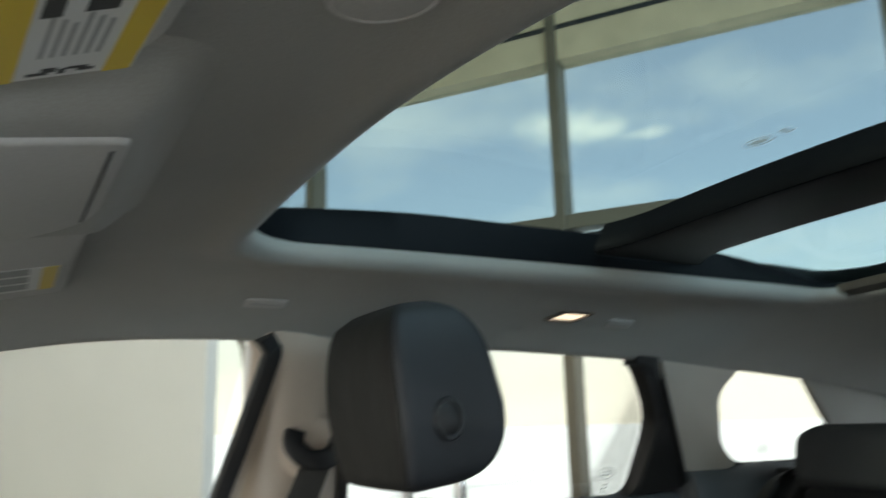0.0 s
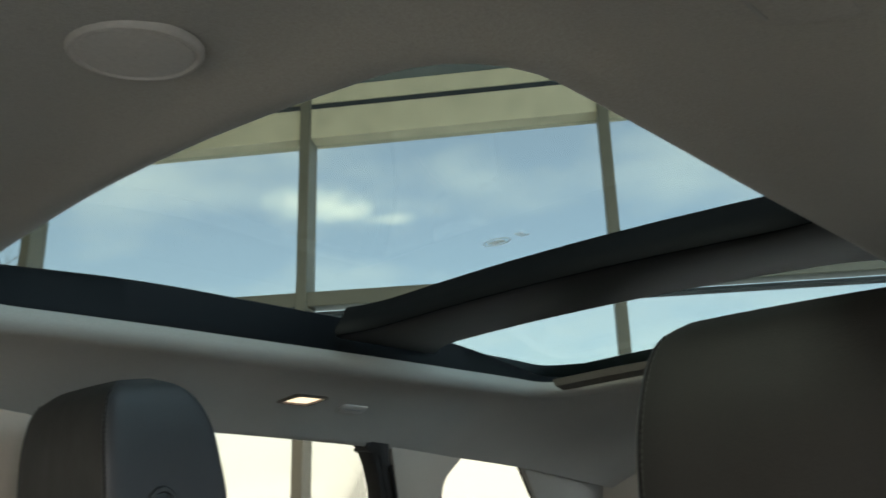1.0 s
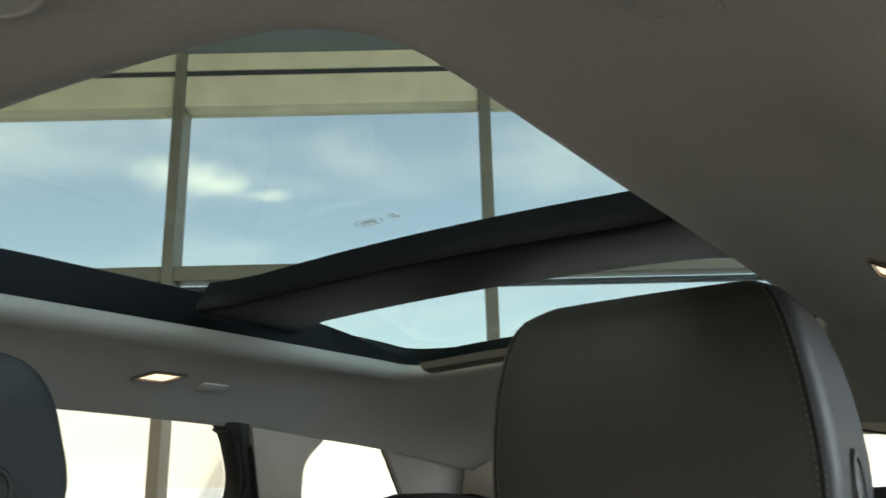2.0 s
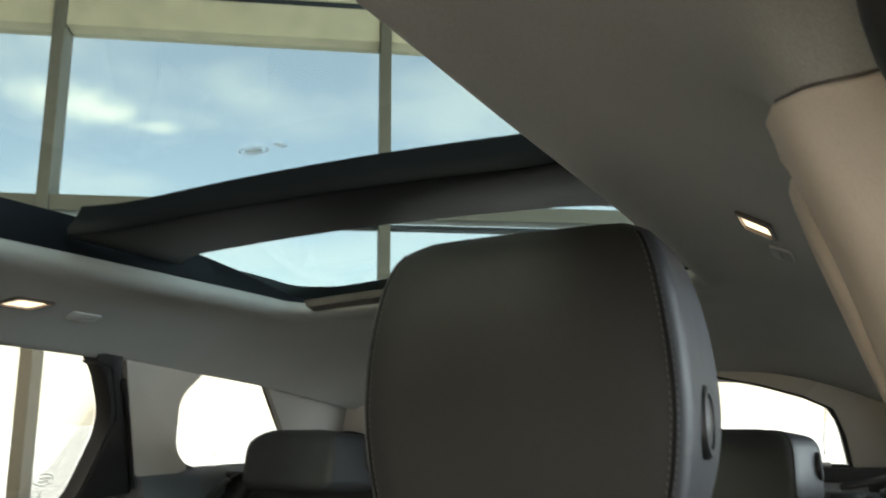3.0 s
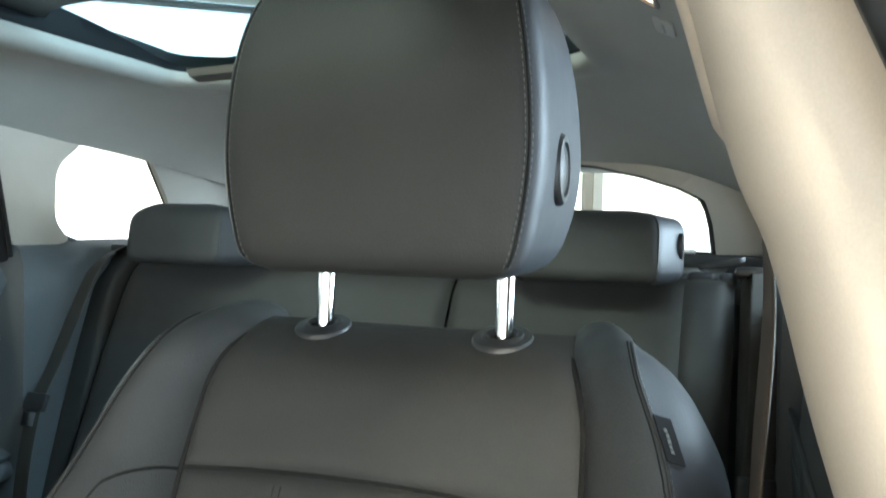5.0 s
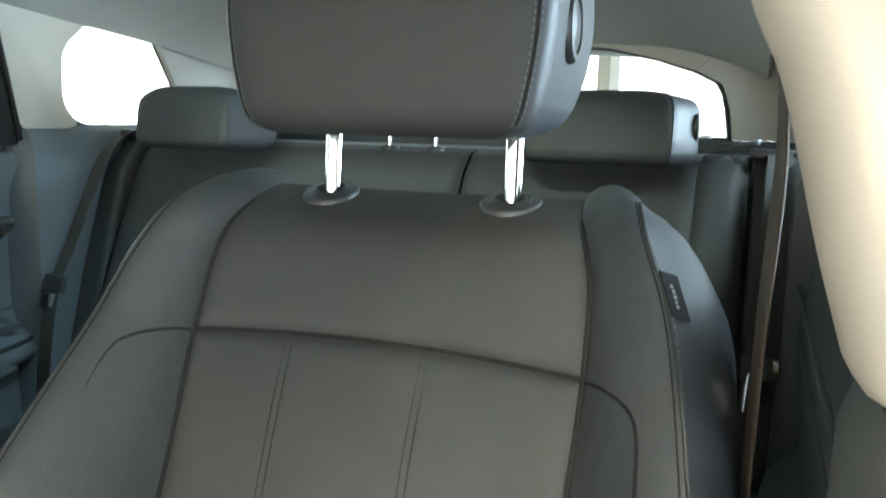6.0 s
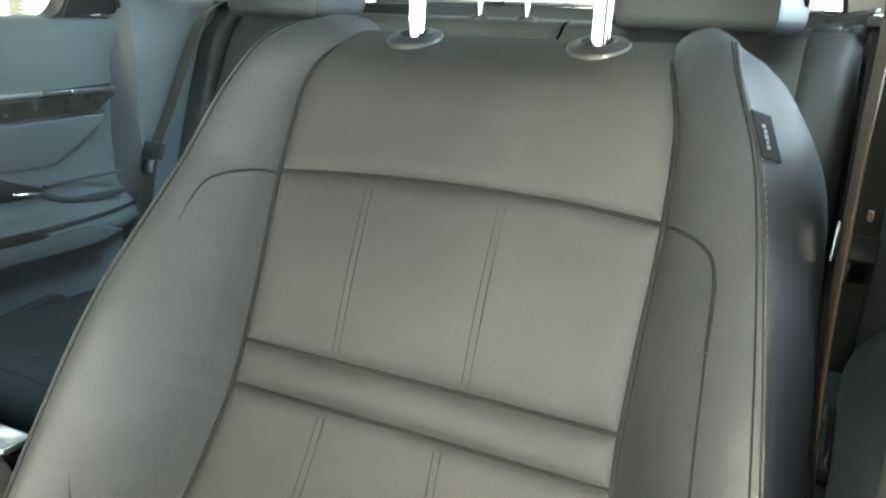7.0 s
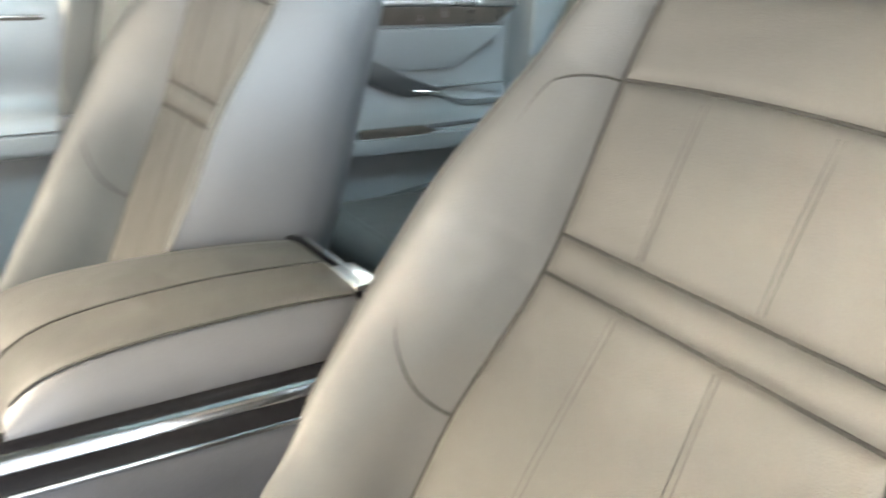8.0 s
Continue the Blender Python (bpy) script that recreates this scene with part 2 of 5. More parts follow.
M_ROOFGLASS = glass("tinted_roof_glass", (0.535, 0.685, 0.71), 0.004)
M_GLASS = glass("side_glass", (0.80, 0.83, 0.80), 0.03)
M_PRIVACY = glass("privacy_glass", (0.80, 0.82, 0.80), 0.03)
M_CURTAIN = glass("building_glass", (0.93, 0.95, 0.95), 0.002)
M_LAMP = emitter("lamp_lens", (1.0, 0.80, 0.60), 0.6)
M_PRINT = principled("glass_print", (0.45, 0.48, 0.48), 0.5, var=0.05)


# ---------------- mesh helpers ----------------
def thing(name, label, category, at=(0, 0, 0), group="", kind=""):
    ob = new(name)
    ob.empty_display_size = 0.05
    ob.location = at
    return tagged(ob, label, category, group, kind)


def finish(bm, name, mat, smooth=True, angle=40):
    bmesh.ops.remove_doubles(bm, verts=bm.verts, dist=1e-6)
    bmesh.ops.recalc_face_normals(bm, faces=bm.faces)
    me = bpy.data.meshes.new(name)
    if smooth:
        for f in bm.faces:
            f.smooth = True
        for e in bm.edges:
            if len(e.link_faces) == 2 and e.calc_face_angle(0) > radians(angle):
                e.smooth = False
    bm.to_mesh(me)
    bm.free()
    me.materials.append(mat)
    return me


def part(name, bm, mat, parent, label="", smooth=True, angle=40):
    """One mesh object under a thing or part; bm is in world coordinates."""
    ob = new(name, finish(bm, name, mat, smooth, angle))
    root = parent
    shift = Vector((0, 0, 0))
    while root:
        shift += root.location
        root = root.parent
    ob.data.transform(Matrix.Translation(-shift))
    ob.parent = parent
    return tagged(ob, label)


def solo(name, bm, mat, label, category, group="", kind="", smooth=True, angle=40):
    ob = new(name, finish(bm, name, mat, smooth, angle))
    return tagged(ob, label, category, group, kind)


def grid(pts, wrap_u=False, wrap_v=False):
    """A bmesh from rows of points."""
    bm = bmesh.new()
    vs = [[bm.verts.new(p) for p in row] for row in pts]
    nu, nv = len(vs), len(vs[0])
    for i in range(nu if wrap_u else nu - 1):
        for j in range(nv if wrap_v else nv - 1):
            q = (vs[i][j], vs[(i + 1) % nu][j], vs[(i + 1) % nu][(j + 1) % nv], vs[i][(j + 1) % nv])
            if len(set(q)) == 4:
                bm.faces.new(q)
    return bm


def cap(bm, loop_pts):
    bm.faces.new([bm.verts.new(p) for p in loop_pts])


def box(x0, x1, y0, y1, z0, z1, bevel=0.0, seg=2):
    bm = bmesh.new()
    bmesh.ops.create_cube(bm, size=1.0)
    for v in bm.verts:
        v.co = Vector((x0 + (v.co.x + 0.5) * (x1 - x0), y0 + (v.co.y + 0.5) * (y1 - y0), z0 + (v.co.z + 0.5) * (z1 - z0)))
    if bevel:
        bmesh.ops.bevel(bm, geom=bm.edges[:], offset=bevel, segments=seg, affect="EDGES", profile=0.5)
    return bm


def moved(bm, m):
    bmesh.ops.transform(bm, matrix=m, verts=bm.verts)
    return bm


def tube(path, r, n=10, closed=False, flat=None, up=(0, 0, 1)):
    """A round bar along a path, or with flat=(a, b) a strap of half-width a and half-thickness b; up is the way of its thickness."""
    path = [Vector(p) for p in path]
    rings = []
    for i, p in enumerate(path):
        if closed:
            d = path[(i + 1) % len(path)] - path[i - 1]
        else:
            d = path[min(i + 1, len(path) - 1)] - path[max(i - 1, 0)]
        d.normalize()
        u = Vector(up)
        a = d.cross(u)
        if a.length < 1e-4:
            a = d.cross(Vector((1, 0, 0)))
        a.normalize()
        b = a.cross(d)
        ring = []
        for k in range(n):
            w = 2 * math.pi * k / n
            if flat:
                c, s = math.cos(w), math.sin(w)
                sx = math.copysign(abs(c) ** 0.35, c) * flat[0]
                sy = math.copysign(abs(s) ** 0.35, s) * flat[1]
                ring.append(p + a * sx + b * sy)
            else:
                ring.append(p + a * (r * math.cos(w)) + b * (r * math.sin(w)))
        rings.append(ring)
    bm = grid(rings, wrap_u=closed, wrap_v=True)
    if not closed:
        cap(bm, rings[0])
        cap(bm, rings[-1])
    return bm


def smooth_path(pts, n=8):
    """Catmull-Rom through the points."""
    P = [Vector(p) for p in pts]
    outp = []
    for i in range(len(P) - 1):
        p0, p1, p2, p3 = P[max(i - 1, 0)], P[i], P[i + 1], P[min(i + 2, len(P) - 1)]
        for k in range(n):
            t = k / n
            outp.append(0.5 * ((2 * p1) + (p2 - p0) * t + (2 * p0 - 5 * p1 + 4 * p2 - p3) * t * t + (3 * p1 - p0 - 3 * p2 + p3) * t ** 3))
    outp.append(P[-1])
    return outp


def lerp_table(table, v):
    """Smooth value from a table of (key, value)."""
    if v <= table[0][0]:
        return table[0][1]
    for (a, p), (b, q) in zip(table, table[1:]):
        if v <= b:
            t = (v - a) / (b - a)
            return p + (q - p) * t
    return table[-1][1]


def curve_table(table):
    """A smooth interpolation (Catmull-Rom) of a table of (key, value)."""
    ks = [k for k, _ in table]
    vs = [v for _, v in table]

    def f(x):
        if x <= ks[0]:
            return vs[0]
        if x >= ks[-1]:
            return vs[-1]
        i = max(j for j in range(len(ks)) if ks[j] <= x)
        i = min(i, len(ks) - 2)
        h = ks[i + 1] - ks[i]
        t = (x - ks[i]) / h
        m0 = (vs[i + 1] - vs[i - 1]) / (ks[i + 1] - ks[i - 1]) if i > 0 else (vs[1] - vs[0]) / (ks[1] - ks[0])
        m1 = (vs[i + 2] - vs[i]) / (ks[i + 2] - ks[i]) if i < len(ks) - 2 else (vs[-1] - vs[-2]) / (ks[-1] - ks[-2])
        return ((2 * t ** 3 - 3 * t ** 2 + 1) * vs[i] + (t ** 3 - 2 * t ** 2 + t) * h * m0
                + (-2 * t ** 3 + 3 * t ** 2) * vs[i + 1] + (t ** 3 - t ** 2) * h * m1)
    return f


def spow(v, e):
    return math.copysign(abs(v) ** e, v)


def prism(outline, place, depth, bevel=0.0, seg=2):
    """A plate: outline of 2D points, place(u, v, d) -> point; depth from 0 to depth."""
    bm = bmesh.new()
    a = [bm.verts.new(place(u, v, 0.0)) for u, v in outline]
    b = [bm.verts.new(place(u, v, depth)) for u, v in outline]
    bm.faces.new(a)
    bm.faces.new(b)
    for i in range(len(a)):
        j = (i + 1) % len(a)
        bm.faces.new((a[i], a[j], b[j], b[i]))
    bmesh.ops.recalc_face_normals(bm, faces=bm.faces)
    if bevel:
        ed = [e for e in bm.edges if len(e.link_faces) == 2 and (len(e.link_faces[0].verts) > 4 or len(e.link_faces[1].verts) > 4 or len(outline) <= 4)]
        bmesh.ops.bevel(bm, geom=ed, offset=bevel, segments=seg, affect="EDGES", profile=0.5, clamp_overlap=True)
    return bm


def round_poly(pts, r, n=5):
    """Round the corners of a 2D polygon; r is one radius or one for each corner."""
    res = []
    N = len(pts)
    for i, p in enumerate(pts):
        rad = r[i] if isinstance(r, (list, tuple)) else r
        a, b, c = Vector(pts[i - 1]), Vector(p), Vector(pts[(i + 1) % N])
        u, w = (a - b), (c - b)
        k = min(rad, 0.45 * u.length, 0.45 * w.length)
        if k < 1e-5:
            res.append((b.x, b.y))
            continue
        p0, p1 = b + u.normalized() * k, b + w.normalized() * k
        for j in range(n + 1):
            t = j / n
            q = (1 - t) ** 2 * p0 + 2 * t * (1 - t) * b + t * t * p1
            res.append((q.x, q.y))
    return res


# ---------------- the showroom round the car ----------------
WALL_Q, WALL_U, WALL_N = Vector((-3.96, 2.67, 0)), Vector((0.821, 0.571, 0)), Vector((-0.571, 0.821, 0))
BAY = 2.175


def on_wall(s, z, d=0.0):
    """A point of the glazed wall: s along it, z up, d outwards."""
    p = WALL_Q + WALL_U * s + WALL_N * d
    return Vector((p.x, p.y, z))


def wall_box(s0, s1, z0, z1, d0, d1, bevel=0.0):
    bm = prism([(s0, z0), (s1, z0), (s1, z1), (s0, z1)], lambda u, v, d: on_wall(u, v, d0 + d), d1 - d0, bevel, 1)
    return bm


def build_showroom():
    g = bmesh.new()
    cap(g, [(-900, -900, -0.03), (900, -900, -0.03), (900, 900, -0.03), (-900, 900, -0.03)])
    solo("ground", g, M_GROUND, "bright snow-dusted paving outside the showroom", "ground", kind="structure", smooth=False)
    a, b = on_wall(-9, 0, 0.2), on_wall(13, 0, 0.2)
    plan = [(a.x, a.y), (a.x, -9.0), (7.5, -9.0), (7.5, b.y), (b.x, b.y)]
    fl = prism(plan, lambda u, v, d: Vector((u, v, -0.02 + d)), 0.02)
    solo("floor", fl, M_FLOOR, "pale grey polished showroom floor", "floor", kind="structure", smooth=False)
    ce = prism(plan, lambda u, v, d: Vector((u, v, 4.47 + d)), 0.2)
    solo("ceiling", ce, M_CEIL, "grey showroom ceiling", "ceiling", kind="structure", smooth=False)
    # glazed wall
    gw = thing("wall_glazed", "tall glazed showroom wall with beige metal mullions", "wall", on_wall(0, 0), kind="structure")
    for k in range(-4, 7):
        part("mullion", wall_box(k * BAY, k * BAY + 0.078, 0.0, 4.465, 0.0, 0.20, 0.004), M_MULLION, gw, smooth=False)
        s0, s1 = k * BAY + 0.079, (k + 1) * BAY - 0.001
        part("transom", wall_box(s0, s1, 2.77, 2.872, 0.02, 0.19, 0.003), M_MULLION, gw, smooth=False)
        part("gasket", wall_box(s0, s1, 2.715, 2.735, 0.06, 0.18), M_SLOT, gw, smooth=False)
        part("sill_rail", wall_box(s0, s1, 0.0, 0.12, 0.02, 0.19, 0.003), M_MULLION, gw, smooth=False)
        for z0, z1 in ((0.121, 2.714), (2.873, 4.044)):
            p = part("pane", wall_box(s0 + 0.001, s1 - 0.001, z0, z1, 0.150, 0.158), M_CURTAIN, gw, smooth=False)
            p.visible_shadow = False
    part("bulkhead", wall_box(-9, 13, 4.045, 4.60, 0.201, 0.215), M_SOFFIT, gw, smooth=False)
    for k in range(-4, 7):
        s0, s1 = k * BAY + 0.079, (k + 1) * BAY - 0.001
        part("soffit_panel", wall_box(s0, s1, 4.045, 4.285, 0.02, 0.20, 0.004), M_SOFFIT, gw, smooth=False)
        part("shadow_gap", wall_box(s0, s1, 4.288, 4.328, 0.030, 0.20), M_SLOT, gw, smooth=False)
        part("head_panel", wall_box(s0, s1, 4.33, 4.465, 0.02, 0.20, 0.004), M_SOFFIT, gw, smooth=False)
    # closing walls; south and east are unseen, their window openings assumed for the fill
    sw = thing("wall_south", "unseen white closing wall with one assumed wide opening", "wall", (0, -9.1, 0), kind="structure")
    part("parapet", box(a.x, 7.5, -9.2, -9.0, -0.02, 0.4), M_WALL, sw, smooth=False)
    part("lintel", box(a.x, 7.5, -9.2, -9.0, 3.8, 4.5), M_WALL, sw, smooth=False)
    part("pier", box(a.x, -2.0, -9.2, -9.0, 0.4, 3.8), M_WALL, sw, smooth=False)
    part("pier", box(5.0, 7.5, -9.2, -9.0, 0.4, 3.8), M_WALL, sw, smooth=False)
    solo("wall_west", box(a.x - 0.2, a.x, -9.2, a.y, -0.02, 4.5), M_WALL, "plain white showroom wall", "wall", kind="structure", smooth=False)
    ew = thing("wall_east", "unseen white closing wall with assumed wide openings", "wall", (7.5, 0, 0), kind="structure")
    part("parapet", box(7.5, 7.7, -9.2, b.y, -0.02, 0.4), M_WALL, ew, smooth=False)
    part("lintel", box(7.5, 7.7, -9.2, b.y, 3.9, 4.5), M_WALL, ew, smooth=False)
    for y in (-9.2, -5.2, -1.2, 2.8, 6.8):
        part("pier", box(7.5, 7.7, y, y + 0.5, 0.4, 3.9), M_WALL, ew, smooth=False)
    solo("partition", wall_box(-9.0, -2.62, 0.0, 2.42, -0.62, -0.50), M_WALL, "plain off-white partition beside the glazing", "partition", kind="structure", smooth=False)


def build_bare_tree(base, height, seed):
    rnd = random.Random(seed)
    t = thing("tree", "leafless tree with thin dark twigs outside the glazing", "tree", base)
    trunk = bmesh.new()
    twigs = bmesh.new()

    def limb(bm, p, d, length, r, depth):
        pts = [p]
        dd = d.copy()
        for i in range(5):
            dd = (dd + Vector((rnd.uniform(-.16, .16), rnd.uniform(-.16, .16), rnd.uniform(-.05, .12)))).normalized()
            pts.append(pts[-1] + dd * (length / 5))
        for i in range(5):
            r0, r1 = r * (1 - i * 0.14), r * (1 - (i + 1) * 0.14)
            n = 7 if depth == 0 else 4
            a = dd.cross(Vector((0.3, 0.2, 1))).normalized()
            c = a.cross(dd)
            ra = [bm.verts.new(pts[i] + (a * math.cos(6.283 * k / n) + c * math.sin(6.283 * k / n)) * r0) for k in range(n)]
            rb = [bm.verts.new(pts[i + 1] + (a * math.cos(6.283 * k / n) + c * math.sin(6.283 * k / n)) * r1) for k in range(n)]
            for k in range(n):
                bm.faces.new((ra[k], ra[(k + 1) % n], rb[(k + 1) % n], rb[k]))
        if depth < 5:
            for k in range(4 if depth else 6):
                q = pts[rnd.randint(2, 5)]
                nd = (dd + Vector((rnd.uniform(-1, 1), rnd.uniform(-1, 1), rnd.uniform(-.2, .7))) * 0.8).normalized()
                limb(twigs, q, nd, length * rnd.uniform(0.45, 0.68), r * 0.45, depth + 1)
    limb(trunk, Vector(base), Vector((0, 0, 1)), height * 0.5, height * 0.009, 0)
    part("trunk", trunk, M_BARK, t)
    part("crown", twigs, M_BARK, t, "bare branching twigs")


build_showroom()
build_bare_tree((-13.4, 3.45, -0.03), 10.0, 4)

# ---------------- headliner and roof ----------------
RAIL_Z = curve_table([(-1.2, 1.36), (-0.85, 1.50), (-0.66, 1.545), (-0.5, 1.564), (-0.3, 1.567), (0.07, 1.561), (0.41, 1.547), (0.66, 1.531), (0.86, 1.514), (1.1, 1.485), (1.32, 1.455)])
CROWN_Z = curve_table([(-1.2, 1.40), (-0.9, 1.556), (-0.7, 1.608), (-0.5, 1.636), (-0.38, 1.645), (0.0, 1.647), (0.4, 1.646), (0.7, 1.641), (0.9, 1.618), (1.1, 1.575), (1.32, 1.505)])
OPEN_X, OPEN_Y0, OPEN_Y1 = 0.373, -0.417, 0.708
SIDE_X = 0.622


def head_z(x, y):
    a = abs(x)
    zc, zr = CROWN_Z(y), RAIL_Z(y)
    if a < 0.34:
        return zc + 0.010 * (1 - (a / 0.34) ** 2)
    f = min(1.0, (a - 0.34) / (SIDE_X - 0.34))
    g = f ** 2.05
    # edge rolled up towards the open doorway
    lip = 9.0 * max(0.0, x - 0.572) ** 2 * max(0.0, min(1.0, (-0.22 - y) / 0.10))
    return zc + (zr - zc) * g + lip


def rounded_rect_pts(hx, y0, y1, rf, rr, n):
    """Even points of a rounded rectangle, from the middle of its front edge."""
    segs = []
    def arc(cx, cy, r, a0, a1):
        for k in range(25):
            w = radians(a0 + (a1 - a0) * k / 24)
            segs.append(Vector((cx + r * math.cos(w), cy + r * math.sin(w))))
    segs.append(Vector((0, y0)))
    rd = 0.60 * rf
    arc(hx - rd, y0 + rd, rd, -90, 0)
    arc(hx - rr, y1 - rr, rr, 0, 90)
    arc(-hx + rr, y1 - rr, rr, 90, 180)
    arc(-hx + rf, y0 + rf, rf, 180, 270)
    segs.append(Vector((0, y0)))
    L = [0]
    for a, b in zip(segs, segs[1:]):
        L.append(L[-1] + (b - a).length)
    res = []
    for i in range(n):
        t = L[-1] * i / n
        j = max(k for k in range(len(L)) if L[k] <= t)
        j = min(j, len(segs) - 2)
        f = (t - L[j]) / max(1e-9, L[j + 1] - L[j])
        p = segs[j].lerp(segs[j + 1], f)
        p.x *= 1 + 0.030 * max(0.0, min(1.0, (p.y + 0.1) / 0.75))
        # the front edge bows back towards the driver's side
        p.y += 0.27 * max(0.0, p.x) ** 2 * max(0.0, min(1.0, (-0.22 - p.y) / 0.12))
        res.append(p)
    return res


def build_headliner():
    n = 240
    inner = rounded_rect_pts(OPEN_X, OPEN_Y0, OPEN_Y1, 0.095, 0.080, n)
    c = Vector((0, 0.16))
    outer = []
    for p in inner:
        d = (p - c)
        kx = SIDE_X / abs(d.x) if abs(d.x) > 1e-6 else 1e9
        ky = ((1.30 - c.y) if d.y > 0 else (c.y + 0.93)) / abs(d.y) if abs(d.y) > 1e-6 else 1e9
        outer.append(c + d * min(kx, ky))
    rows = []
    for i in range(n):
        p, q = inner[i], outer[i]
        d = (q - p).normalized()
        z0 = head_z(p.x, p.y)
        row = [Vector((p.x, p.y, z0 + 0.020)), Vector((p.x + d.x * 0.001, p.y + d.y * 0.001, z0 + 0.010)), Vector((p.x + d.x * 0.004, p.y + d.y * 0.004, z0 + 0.003))]
        for k in range(1, 27):
            t = k / 26
            w = p + d * 0.010 + (q - p - d * 0.010) * (t ** 1.25)
            z = head_z(w.x, w.y)
            e = (w - p).length
            z += -0.006 * math.exp(-((e - 0.030) / 0.022) ** 2) + 0.004 * math.exp(-((e - 0.085) / 0.03) ** 2)
            row.append(Vector((w.x, w.y, z)))
        # turned-up outer edge
        w = q + d * 0.012
        row.append(Vector((w.x, w.y, row[-1].z + 0.004)))
        row.append(Vector((w.x + d.x * 0.01, w.y + d.y * 0.01, row[-1].z + 0.05)))
        rows.append(row)
    bm = grid(rows, wrap_u=True)
    ob = solo("headliner", bm, M_HEAD, "light grey fabric headliner with a panoramic roof opening", "headliner", kind="structure", angle=60)
    # outer roof skin
    rows = []
    for i in range(n):
        p, q = inner[i], outer[i]
        row = []
        for k in range(0, 9):
            t = k / 8
            w = p * 1.06 + (q * 1.10 - p * 1.06) * t
            z = head_z(min(max(w.x, -SIDE_X), SIDE_X), w.y) + 0.065 - 0.05 * max(0, (abs(w.x) - 0.6) / 0.1)
            row.append(Vector((w.x, w.y, z)))
        rows.append(row)
    solo("roof_panel", grid(rows, wrap_u=True), M_BODY, "silver-grey outer roof panel of the car", "roof", kind="structure")


def glass_z(x, y):
    return 1.735 + 0.014 * (1 - (x / 0.40) ** 2) - 0.045 * max(0.0, (y - 0.25) / 0.4) ** 1.6 - 0.02 * max(0.0, (-y - 0.1) / 0.3) ** 2


def build_sunroof():
    sr = thing("panoramic_sunroof", "panoramic glass roof with black frame and cross bar", "sunroof", (0, 0.16, 1.70), kind="structure")
    n = 200
    a = rounded_rect_pts(OPEN_X + 0.004, OPEN_Y0 - 0.004, OPEN_Y1 + 0.004, 0.095, 0.080, n)
    rows = []
    for p in a:
        d = Vector((p.x, p.y - 0.16)).normalized()
        z0 = head_z(p.x, p.y) + 0.008
        z1 = max(z0 + 0.020, glass_z(p.x, p.y) - 0.016)
        rows.append([Vector((p.x + d.x * 0.004, p.y + d.y * 0.004, z0 - 0.002)), Vector((p.x - d.x * 0.002, p.y - d.y * 0.002, z0 + 0.004)),
                     Vector((p.x, p.y, z0 + 0.4 * (z1 - z0))), Vector((p.x + d.x * 0.001, p.y + d.y * 0.001, z1)),
                     Vector((p.x + d.x * 0.012, p.y + d.y * 0.012, z1 + 0.004)), Vector((p.x + d.x * 0.06, p.y + d.y * 0.06, z1 + 0.010))])
    part("frame", grid(rows, wrap_u=True), M_FRAME, sr, "black plastic roof frame", angle=60)
    # cross bar between the two panes
    def bar(y, z, x):
        cr = 0.012 * (1 - (x / OPEN_X) ** 2)
        front = 0.026 * max(0, (abs(x) - 0.255) / 0.117) ** 2.6
        rear = 0.030 * max(0, (abs(x) - 0.29) / 0.08) ** 2
        return y, z + cr, rear if y > 0.24 else -front
    sect = [(0.180, 1.735), (0.170, 1.716), (0.158, 1.697), (0.160, 1.689), (0.170, 1.686), (0.235, 1.684), (0.312, 1.684), (0.322, 1.687), (0.326, 1.695), (0.330, 1.735)]
    rows = []
    for i in range(41):
        x = -0.372 + 0.744 * i / 40
        row = []
        for y, z in sect:
            yy, zz, fl = bar(y, z, x)
            row.append(Vector((x, yy + fl, zz)))
        rows.append(row)
    part("cross_bar", grid(rows), M_FRAME, sr, "satin black cross bar", angle=50)
    rows = [[p + Vector((0, 0, -0.0015)) for k, p in enumerate((r[3], r[4], r[6], r[7]))] for r in rows]
    part("bar_cover", grid(rows), M_BAR, sr, "dark grey underside cover of the cross bar", angle=50)
    for name, y0, y1 in (("front_pane", -0.46, 0.247), ("rear_pane", 0.257, 0.78)):
        rows = []
        for i in range(25):
            x = -0.44 + 0.88 * i / 24
            rows.append([Vector((x, y0 + (y1 - y0) * j / 16, glass_z(x, y0 + (y1 - y0) * j / 16))) for j in range(17)])
        part(name, grid(rows), M_ROOFGLASS, sr, "dark tinted roof glass")
    # printed oval on the front pane
    ring = [(-0.022 + 0.020 * math.cos(6.283 * k / 28), 0.104 + 0.011 * math.sin(6.283 * k / 28)) for k in range(28)]
    bm = tube([Vector((x, y, glass_z(x, y) - 0.002)) for x, y in ring], 0.0005, 5, closed=True)
    part("printed_mark", bm, M_PRINT, sr)
    for k, (w, y) in enumerate(((0.013, 0.104), (0.010, 0.108), (0.010, 0.100))):
        bm = box(-0.022 - w, -0.022 + w, y - 0.0006, y + 0.0006, glass_z(-0.022, y) - 0.0026, glass_z(-0.022, y) - 0.0018)
        part("printed_bar", bm, M_PRINT, sr, smooth=False)
    for k, w in enumerate((0.013, 0.010, 0.012)):
        y = 0.108 - 0.0055 * k
        part("printed_bar", box(0.012, 0.012 + w, y - 0.0005, y + 0.0005, glass_z(0.02, y) - 0.0026, glass_z(0.02, y) - 0.0018), M_PRINT, sr, smooth=False)
    # roller blind housing behind the rear edge
    rows = []
    for i in range(31):
        x = -0.352 + 0.704 * i / 30
        z = head_z(x, 0.70)
